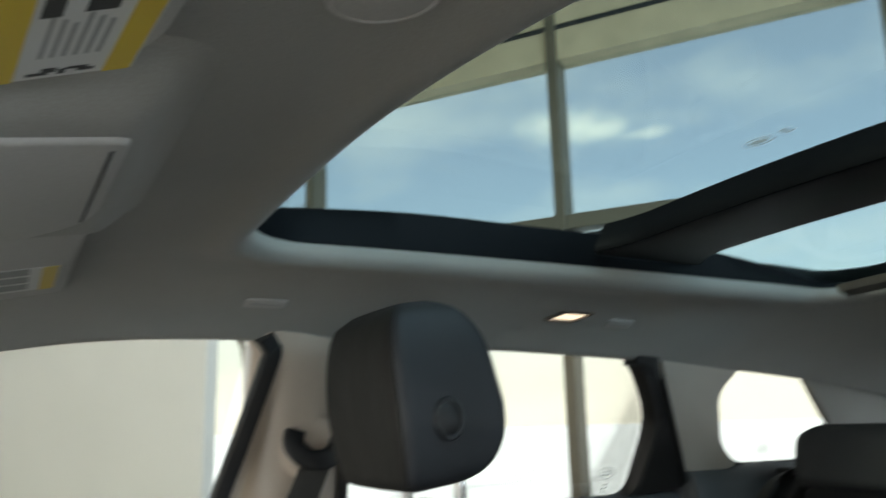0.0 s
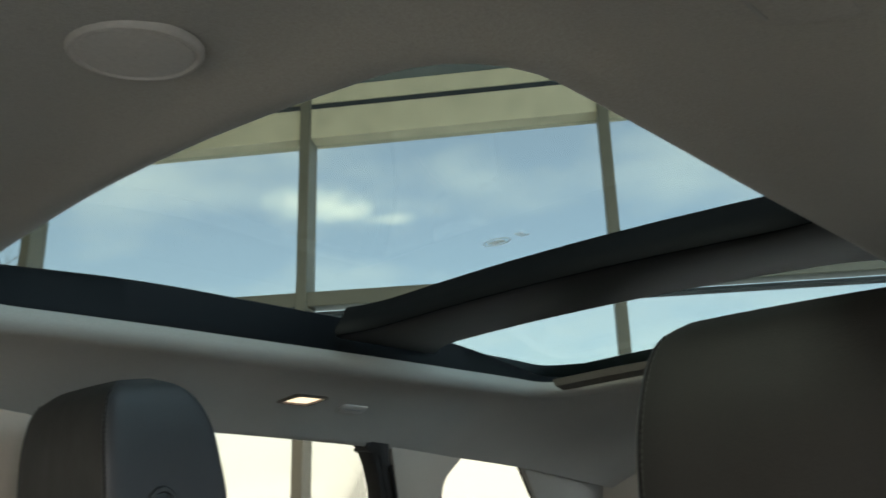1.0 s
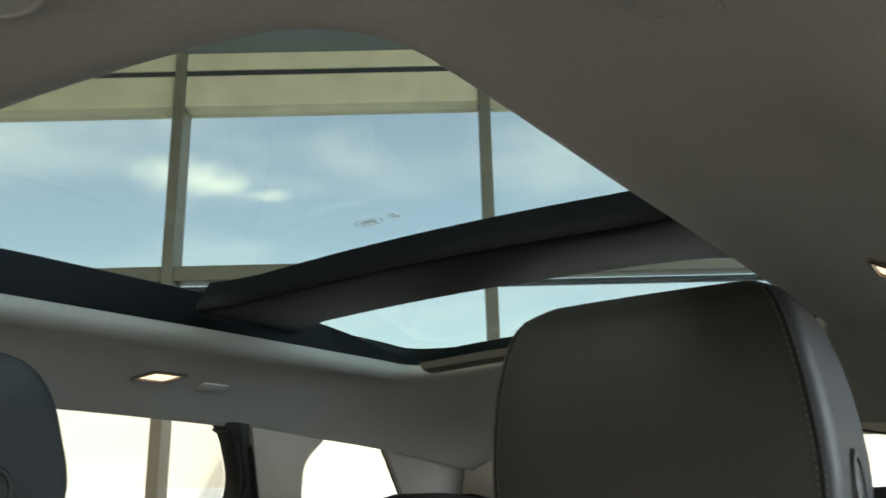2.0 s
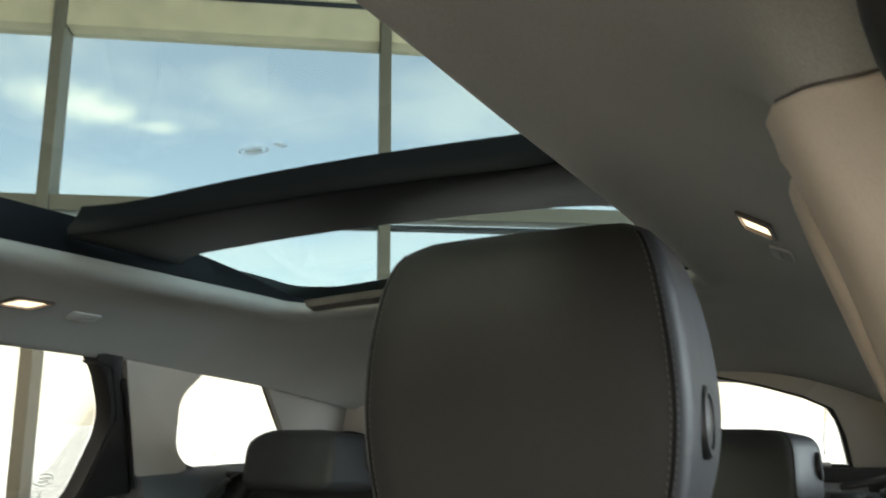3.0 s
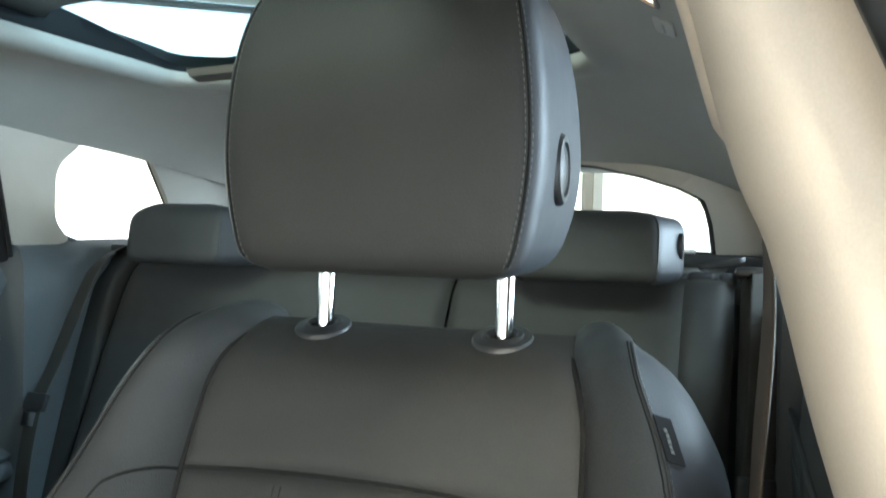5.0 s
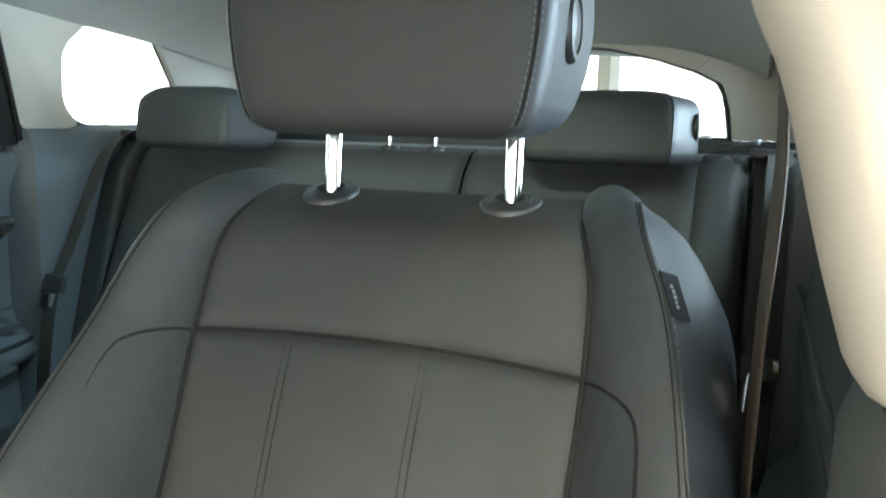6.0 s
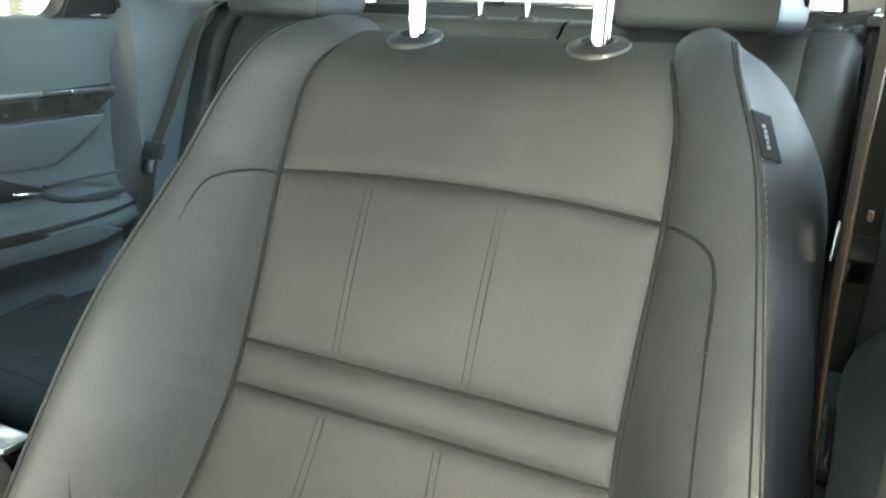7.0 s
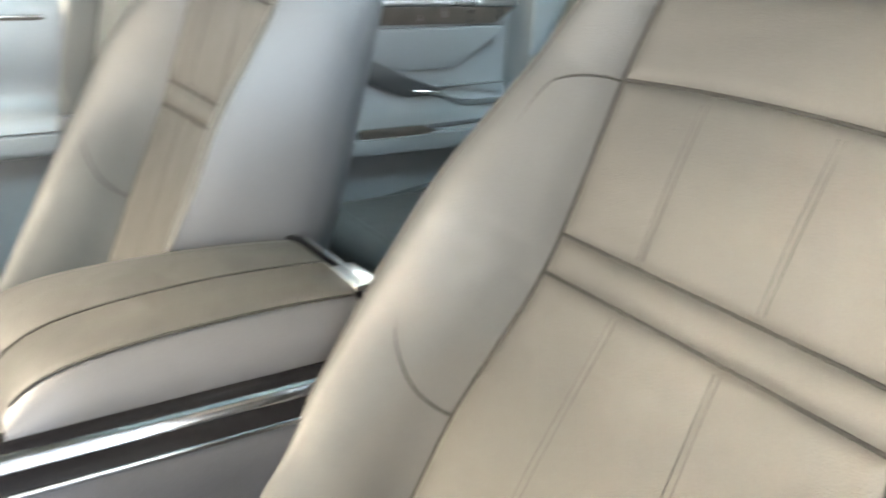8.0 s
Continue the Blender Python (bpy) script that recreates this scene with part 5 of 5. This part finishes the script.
    for x in (-0.64, 0.645):
        part("side_bolster", prism(round_poly([(0.60, 0.75), (0.66, 0.75), (0.80, 1.10), (0.885, 1.305), (0.83, 1.318), (0.76, 1.26)], 0.03), lambda u, v, d, x=x: Vector((x - 0.030 + d, u, v)), 0.060, 0.018, 3), M_REAR, t)
    for x in (-0.578, 0.582):
        part("release_lever", prism(round_poly([(-0.040, -0.018), (0.034, -0.018), (0.040, 0.014), (-0.020, 0.018)], 0.008), lambda u, v, d, x=x: Vector((x + u, 0.900 + v, 1.318 + 0.25 * abs(u + 0.03) + d)), 0.010, 0.004), M_VINYL, t, "grey seat back release lever")
        for dx, w in ((-0.030, 0.024), (0.012, 0.015), (0.052, 0.021)):
            part("shoulder_roll", moved(box(-w, w, -0.030, 0.030, -0.012, 0.012, 0.010, 3), pose(x + dx, 0.868, 1.302, -12, 0, 0)), M_VINYL, t, "smooth rolled shoulder of the seat back")
    return t


build_rear_bench()


def build_rear_belt(sign):
    b = thing("seat_belt", "dark rear seat belt with chrome latch tongue", "seat belt", (sign * 0.6, 0.6, 1.0), group="seat belts")
    o = 0.022 if sign > 0 else 0.0
    path = smooth_path([(sign * 0.635, 0.85, 1.318), (sign * (0.640 + o / 2), 0.80, 1.318), (sign * (0.640 + o / 2), 0.745, 1.285), (sign * (0.640 + o / 2), 0.700, 1.217), (sign * (0.638 + o / 2), 0.640, 1.111), (sign * (0.632 + o / 2), 0.585, 1.03), (sign * (0.615 + o), 0.54, 0.92), (sign * (0.60 + o), 0.51, 0.78)])
    part("webbing", tube(path, 0, 12, flat=(0.022, 0.0012), up=(0.25 * sign, -1, 0.3)), M_BELT, b)
    tg = part("tongue", moved(box(-0.026, 0.026, -0.006, 0.006, -0.018, 0.018, 0.004), pose(sign * (0.632 + o / 2), 0.586, 1.035, -24, 0, 0)), M_BLACK, b)
    part("latch_plate", moved(box(-0.016, 0.016, -0.0015, 0.0015, -0.026, 0.0), pose(sign * (0.630 + o / 2), 0.574, 1.018, -24, 0, 12)), M_CHROME, tg, "chrome latch plate", smooth=False)
    part("belt_guide", moved(box(-0.035, 0.035, -0.03, 0.03, -0.008, 0.008, 0.006), pose(sign * 0.64, 0.85, 1.318, -10, 0, 0)), M_BLACK, b, "black belt guide")


build_rear_belt(-1)
build_rear_belt(1)


# ---------------- tailgate and cargo cover ----------------
def build_tailgate():
    t = thing("tailgate", "closed tailgate with wide rear window and beige trim", "tailgate", (0, 1.32, 1.0), kind="structure")

    def place(u, v, d):
        return Vector((u, 1.285 + d - 0.28 * (v - 1.36), v))
    arch = [(0.560, 1.335), (0.552, 1.40), (0.535, 1.452), (0.48, 1.480), (0.40, 1.505), (0.30, 1.527), (0.15, 1.540), (0.0, 1.544)]
    arch = arch + [(-u, v) for u, v in arch[-2::-1]]
    for sg in (-1, 1):
        side = [(sg * u, v) for u, v in ((0.560, 1.335), (0.552, 1.40), (0.535, 1.452), (0.4805, 1.4797), (0.62, 1.599), (0.73, 1.50), (0.76, 1.335))]
        part("side_trim", prism(round_poly(side, 0.006), place, 0.05, 0.006), M_TRIM_REAR, t, "beige rear pillar trim", angle=50)
    top = [(u, v) for u, v in arch if v > 1.47] + [(-0.62, 1.60), (0.62, 1.60)]
    part("header_trim", prism(top, place, 0.05), M_TRIM_REAR, t, "beige rear header", angle=50)
    part("lower_trim", prism(round_poly([(-0.74, 0.55), (0.74, 0.55), (0.74, 1.334), (-0.74, 1.334)], 0.01), place, 0.06, 0.006), M_DOOR, t, "dark lower tailgate trim")
    part("window_seal", tube([place(u, v, 0.02) for u, v in arch + [(-0.3, 1.338), (0.0, 1.340), (0.3, 1.338)]], 0.0055, 8, closed=True), M_RUBBER, t, "black window seal")
    bm = bmesh.new()
    cap(bm, [place(u, v, 0.035) for u, v in arch])
    part("rear_pane", bm, M_PRIVACY, t, "darkened rear glass", smooth=False)
    for sg in (-1, 1):
        rows = [[place(sg * (u - du), v, dd) for du, dd in ((-0.002, 0.030), (-0.002, 0.004), (0.002, 0.001), (0.009, 0.004), (0.012, 0.018), (0.012, 0.030))] for u, v in ((0.560, 1.338), (0.556, 1.37), (0.552, 1.40), (0.545, 1.43), (0.533, 1.453), (0.512, 1.468))]
        part("side_seal", grid(rows), M_RUBBER, t, "broad black seal beside the rear glass", angle=50)
    part("heater_wire", tube(smooth_path([(0.522, 1.262, 1.462), (0.519, 1.266, 1.44), (0.512, 1.268, 1.40), (0.510, 1.27, 1.36)]), 0.0012, 6), M_BLACK, t, "thin black cord")
    part("sill_strip", box(-0.52, 0.52, 1.262, 1.280, 1.336, 1.346, 0.003), M_SATIN, t, "pale sill strip")


build_tailgate()
cc = thing("cargo_cover", "grey roller cargo cover behind the rear seats", "cargo cover", (0, 1.0, 1.28))
part("cassette", tube([(-0.60, 1.00, 1.285), (0.60, 1.00, 1.285)], 0.024, 16), M_DOOR, cc)
part("blind", box(-0.585, 0.585, 1.00, 1.262, 1.302, 1.306), M_DOOR, cc, smooth=False)
part("end_cap", box(-0.635, -0.60, 0.965, 1.035, 1.255, 1.315, 0.01), M_BLACK, cc)
part("end_cap", box(0.60, 0.635, 0.965, 1.035, 1.255, 1.315, 0.01), M_BLACK, cc)


# ---------------- centre console ----------------
def build_console():
    t = thing("centre_console", "centre console with padded leather armrest and bright trim", "console", (0.0, -0.45, 0.5))
    ys = [-0.552, -0.550, -0.545, -0.535, -0.520] + [-0.50 + 0.02 * i for i in range(13)] + [-0.246, -0.242]

    def arm_z(y, k):
        f = (y + 0.552) / 0.31
        zt = 0.972 + 0.040 * f * (1.15 - f) + 0.004 * f - 0.030 * math.exp(-f / 0.07)
        return 0.928 + (zt - 0.928) * k
    prof = ((-0.128, 0.0), (-0.130, 0.35), (-0.127, 0.70), (-0.118, 0.92), (-0.100, 1.0), (-0.05, 1.04), (-0.006, 1.045), (-0.0045, 1.015), (-0.0015, 1.015), (0.0, 1.045), (0.040, 1.02), (0.056, 0.98), (0.0635, 0.91), (0.0655, 0.86), (0.070, 0.80), (0.077, 0.50), (0.080, 0.2), (0.080, 0.0))
    rows = []
    for y in ys:
        f = (y + 0.552) / 0.31
        rows.append([Vector((x + (0.030 * f if x < -0.09 else 0.012 * f if k < 0.6 and x > 0 else 0.0), y, arm_z(y, k))) for x, k in prof])
    bm = grid([r[:14] for r in rows])
    cap(bm, rows[0])
    cap(bm, rows[-1])
    arm = part("armrest", bm, M_LEATHER, t, "padded leather armrest lid", angle=50)
    part("side_panel", grid([r[13:] for r in rows]), M_VINYL, arm, "smooth grey side of the armrest", angle=50)
    for x, k in ((-0.003, 1.03), (0.0655, 0.885)):
        part("seam", tube([(x, y, arm_z(y, k) + 0.0004) for y in ys[2:-1]], 0.0013, 6), M_SEAM, arm)
    part("rear_panel", prism(round_poly([(-0.100, 0.952), (0.066, 0.952), (0.066, 0.979), (-0.100, 0.979)], 0.004), lambda u, v, d: Vector((u, -0.2405 + d, v)), 0.013, 0.003), M_GLOSS, t, "gloss black rear edge")
    part("rear_chrome", box(-0.100, 0.068, -0.2265, -0.219, 0.955, 0.981, 0.003), M_CHROME, t, "chrome edge strip")
    part("rear_latch", box(0.014, 0.069, -0.244, -0.2165, 0.9795, 0.986, 0.0025), M_LATCH, t, "bright brushed metal latch")

    def rail(pts, name, mat, label):
        rows = [[Vector((0.081 + 0.014 * (y + 0.56) / 0.25 + dx, y, dz)) for dx, dz in pts] for y in [-0.80 + 0.565 * i / 14 for i in range(15)]]
        part(name, grid(rows), mat, t, label)
    rail(((-0.012, 0.929), (0.000, 0.928), (0.004, 0.9265), (0.0075, 0.9235), (0.0085, 0.922)), "gloss_rail", M_GLOSS, "gloss black side rail")
    rail(((0.0075, 0.9225), (0.0105, 0.9225), (0.0140, 0.9200), (0.0165, 0.9155), (0.0170, 0.9115), (0.0155, 0.9100)), "chrome_rail", M_DARK_CHROME, "dark chrome side strip")
    rail(((0.016, 0.911), (0.022, 0.907), (0.028, 0.898), (0.029, 0.895)), "gloss_edge", M_GLOSS, "gloss black lower edge")
    rail(((0.026, 0.896), (0.030, 0.892), (0.034, 0.86), (0.040, 0.70), (0.044, 0.44)), "side_panel", M_CONSOLE, "dark grey console side")
    # highlight along the lower edge, put in as a thin chrome strip
    rail(((0.0278, 0.8990), (0.0295, 0.8985), (0.0302, 0.8965), (0.0296, 0.8945)), "lower_highlight", M_DARK_CHROME, "thin chrome strip in place of an edge highlight")
    part("body", box(-0.135, 0.070, -1.0, -0.225, 0.44, 0.926, 0.012), M_CONSOLE, t, "dark grey console body")
    part("rear_cap", box(-0.105, 0.090, -0.226, -0.195, 0.46, 0.950, 0.012), M_BLACK, t)


build_console()

# ---------------- closing parts of the cabin ----------------
solo("cabin_floor", box(-0.80, 0.80, -1.6, 1.6, 0.38, 0.44), M_CARPET, "black carpeted cabin floor", "floor", kind="structure", smooth=False)
dash = thing("dashboard", "plain dark dashboard below the windscreen", "dashboard", (0, -1.4, 0.9), kind="structure")
part("top_pad", prism(round_poly([(-1.75, 0.44), (-1.10, 0.44), (-1.02, 0.80), (-1.08, 1.06), (-1.30, 1.11), (-1.75, 1.08)], 0.04), lambda u, v, d: Vector((-0.74 + d, u, v)), 1.48, 0.01), M_DOOR, dash)
sill = solo("door_sill", box(0.66, 0.80, -1.30, -0.38, 0.38, 0.50, 0.015), M_BLACK, "black door sill below the open driver doorway", "sill", kind="structure")


# ---------------- roof fittings ----------------
def head_frame(x, y):
    """Pose on the headliner's underside at (x, y): z axis down out of it."""
    e = 0.004
    p = Vector((x, y, head_z(x, y)))
    dx = Vector((2 * e, 0, head_z(x + e, y) - head_z(x - e, y))).normalized()
    dy = Vector((0, 2 * e, head_z(x, y + e) - head_z(x, y - e))).normalized()
    n = dx.cross(dy).normalized()
    yv = dy
    xv = yv.cross(-n).normalized()
    return Matrix(((xv.x, yv.x, -n.x, p.x), (xv.y, yv.y, -n.y, p.y), (xv.z, yv.z, -n.z, p.z), (0, 0, 0, 1)))


def build_reading_lamp(sign):
    x, y = sign * 0.520, 0.186
    t = thing("reading_lamp", "lit rectangular reading lamp set in the headliner", "lamp", (x, y, head_z(x, y)), group="reading lamps")
    m = head_frame(x, y)
    sk = -0.011
    out2 = round_poly([(-0.0155, -0.034 - sk), (0.0155, -0.034 + sk), (0.0155, 0.034 + sk), (-0.0155, 0.034 - sk)], 0.006)
    inn = round_poly([(-0.0125, -0.027 - sk), (0.0125, -0.027 + sk), (0.0125, 0.027 + sk), (-0.0125, 0.027 - sk)], 0.004)
    rows = [[m @ Vector((a[0], a[1], -0.002)), m @ Vector((a[0], a[1], 0.003)), m @ Vector((b[0], b[1], 0.004)), m @ Vector((b[0], b[1], -0.002))] for a, b in zip(out2, inn)]
    part("bezel", grid(rows, wrap_u=True), M_BEZEL, t, "dark plastic bezel")
    part("lens", prism(inn, lambda u, v, d: m @ Vector((u, v, -0.0015 + d)), 0.002), M_LAMP, t, "glowing warm lens", smooth=False)
    x2, y2 = sign * 0.532, 0.303
    m2 = head_frame(x2, y2)
    c = thing("coat_hook", "flush grey hook cover in the headliner", "coat hook", (x2, y2, head_z(x2, y2)), group="hook covers")
    part("cover", prism(round_poly([(-0.012, -0.028), (0.012, -0.028), (0.012, 0.028), (-0.012, 0.028)], 0.006), lambda u, v, d: m2 @ Vector((u, v, -0.001 + d)), 0.004, 0.0015), M_VISOR, c)
    part("groove", prism([(-0.0015, -0.018), (0.0015, -0.018), (0.0015, 0.018), (-0.0015, 0.018)], lambda u, v, d: m2 @ Vector((u, v, 0.0028 + d)), 0.0006), M_INK_GREY, c, smooth=False)
    return t


for sg in (-1, 1):
    build_reading_lamp(sg)
    px, py, hw, hl = (-0.530, -0.335, 0.012, 0.030) if sg < 0 else (0.505, -0.375, 0.020, 0.040)
    m2 = head_frame(px, py)
    c = thing("headliner_plug", "flush grey cover plate above the front door", "cover", tuple(m2.translation), group="hook covers")
    part("cover", prism(round_poly([(-hw, -hl), (hw, -hl), (hw, hl), (-hw, hl)], 0.45 * hw), lambda u, v, d: m2 @ Vector((u, v, -0.001 + d)), 0.0030, 0.0015), M_HEAD if sg > 0 else M_VISOR, c)
    gx = 0.0 if sg < 0 else hw * 0.75
    part("groove", prism([(gx - 0.0012, -0.75 * hl), (gx + 0.0012, -0.75 * hl), (gx + 0.0012, 0.75 * hl), (gx - 0.0012, 0.75 * hl)], lambda u, v, d: m2 @ Vector((u, v, 0.0016 + d)), 0.0008), M_INK_GREY, c, smooth=False)

m = head_frame(0.268, -0.500)
sp = thing("round_cover", "round grey cover set flush in the headliner", "cover", tuple(m.translation))
rim, disc = [], []
for k in range(41):
    w = 6.2832 * k / 40
    rim.append([m @ Vector((r * math.cos(w), r * math.sin(w), d)) for r, d in ((0.0300, -0.002), (0.0298, 0.0006), (0.0286, 0.0020), (0.0270, 0.0022), (0.0256, 0.0012))])
    disc.append([m @ Vector((r * math.cos(w), r * math.sin(w), d)) for r, d in ((0.0262, 0.0), (0.0252, 0.0016), (0.016, 0.0024), (0.0005, 0.0028))])
part("rim", grid(rim), M_VISOR, sp)
part("disc", grid(disc), M_VISOR, sp)


def visor(name, label, x0, x1, side, cat="sun visor"):
    t = thing(name, label, cat, ((x0 + x1) / 2, -0.66, 1.60), group="sun visors")
    z = lambda y: 1.607 + (y + 0.60) * 0.20
    if side > 0:
        o = round_poly([(x0 - 0.060, -0.782), (x1, -0.760), (x1, -0.566), (x0 + 0.018, -0.600)], 0.026, 7)
    else:
        o = round_poly([(x0, -0.782), (x1, -0.782), (x1, -0.598), (x0, -0.598)], 0.026, 7)
    part("flap", prism(o, lambda u, v, d: Vector((u, v, z(v) + d)), 0.020, 0.006, 3), M_VISOR, t)
    return t, z


vd, vz = visor("sun_visor", "folded grey sun visor with yellow and white warning label", 0.208, 0.56, 1)
vp, _ = visor("sun_visor", "folded grey passenger sun visor with a small warning label", -0.56, -0.140, -1)


def label_plate(t, x0, x1, y0, y1, mat, lift, name="label_field"):
    """A printed field on a visor; the driver's label follows the flap's slanting end."""
    k = 1.0 if t is vd else 0.0

    def place(u, v, d):
        x, y = u + k * (0.012 + 0.36 * (v + 0.609)), v + k * 0.10 * (u - 0.21)
        return Vector((x, y, vz(y) - lift - d))
    part(name, prism([(x0, y0), (x1, y0), (x1, y1), (x0, y1)], place, 0.0004), mat, t, smooth=False)


label_plate(vd, 0.203, 0.50, -0.760, -0.609, M_WHITE_LABEL, 0.0003, "warning_label")
label_plate(vd, 0.203, 0.50, -0.6215, -0.610, M_YELLOW, 0.0009, "yellow_band")
label_plate(vd, 0.203, 0.50, -0.676, -0.659, M_YELLOW, 0.0009, "yellow_band")
for k in range(6):
    label_plate(vd, 0.228, 0.262 + 0.004 * (k % 3), -0.6285 - 0.0046 * k, -0.6268 - 0.0046 * k, M_INK_GREY, 0.0009, "text_bar")
for x0, x1, y0, y1 in ((0.2080, 0.2105, -0.654, -0.645), (0.2105, 0.2150, -0.648, -0.642), (0.2075, 0.2125, -0.641, -0.638), (0.2120, 0.2140, -0.638, -0.629), (0.2085, 0.2110, -0.633, -0.626), (0.272, 0.288, -0.640, -0.628), (0.270, 0.286, -0.656, -0.648)):
    label_plate(vd, x0, x1, y0, y1, M_INK, 0.0010, "pictogram")
label_plate(vp, -0.44, -0.300, -0.700, -0.612, M_WHITE_LABEL, 0.0003, "warning_label")
label_plate(vp, -0.44, -0.300, -0.628, -0.613, M_YELLOW, 0.0009, "yellow_band")
for k in range(3):
    label_plate(vp, -0.425 + 0.045 * k, -0.390 + 0.045 * k, -0.690, -0.640, M_INK_GREY, 0.0009, "text_bar")
oc = thing("overhead_console", "grey overhead console with a slotted rear edge", "overhead console", (0, -0.68, 1.60))


def oc_z(y):
    return 1.5975 + (y + 0.6) * 0.16


def rise(v):
    v = max(0.0, min(1.0, v))
    return v * v * (3 - 2 * v)


rows = []
for i in range(41):
    x = -0.215 + 0.43 * i / 40
    row = []
    for j in range(29):
        y = -0.86 + 0.315 * j / 28
        k = rise((0.213 - abs(x)) / 0.075) * rise((-0.547 - y) / 0.050)
        zh = head_z(x, y) + 0.003
        row.append(Vector((x, y, zh + (min(zh, oc_z(y) + 0.004) - zh) * k)))
    rows.append(row)
part("surround", grid(rows), M_HEAD, oc, "soft moulded surround", angle=60)
part("body", prism(round_poly([(-0.142, -0.84), (0.125, -0.84), (0.122, -0.596), (-0.080, -0.600), (-0.142, -0.66)], [0.025, 0.025, 0.012, 0.05, 0.03], 7), lambda u, v, d: Vector((u, v, oc_z(v) + d)), 0.014, 0.004, 3), M_VISOR, oc, "smooth grey cover", angle=50)
part("slot", prism(round_poly([(-0.072, -0.6105), (0.108, -0.6070), (0.108, -0.6050), (-0.072, -0.6085)], 0.0008), lambda u, v, d: Vector((u, v, oc_z(v) - 0.0002 - d)), 0.0006), M_SLOT, oc, "dark slot", smooth=False)

# door seal round the open driver doorway
path = smooth_path([(0.660, -1.06, 1.40), (0.640, -0.84, 1.505), (0.628, -0.66, 1.548), (0.620, -0.46, 1.570), (0.614, -0.37, 1.570), (0.616, -0.335, 1.552), (0.632, -0.328, 1.512), (0.660, -0.327, 1.449), (0.690, -0.329, 1.38), (0.728, -0.332, 1.28), (0.745, -0.335, 1.10), (0.750, -0.34, 0.55)], 8)
solo("door_seal", tube(path, 0.0095, 10), M_RUBBER, "black rubber seal round the driver doorway", "door seal", kind="structure")
edge = [p + Vector((0.017, -0.010, 0.002)) for p in path]
solo("door_flange", tube(edge, 0.0055, 8), M_BODY, "silver-grey painted flange round the driver doorway", "door frame", kind="structure")
edge = [p + Vector((0.034, -0.016, 0.0)) for p in path]
solo("outer_door_seal", tube(edge, 0.0095, 10), M_RUBBER, "black outer rubber seal of the driver doorway", "door seal", kind="structure")
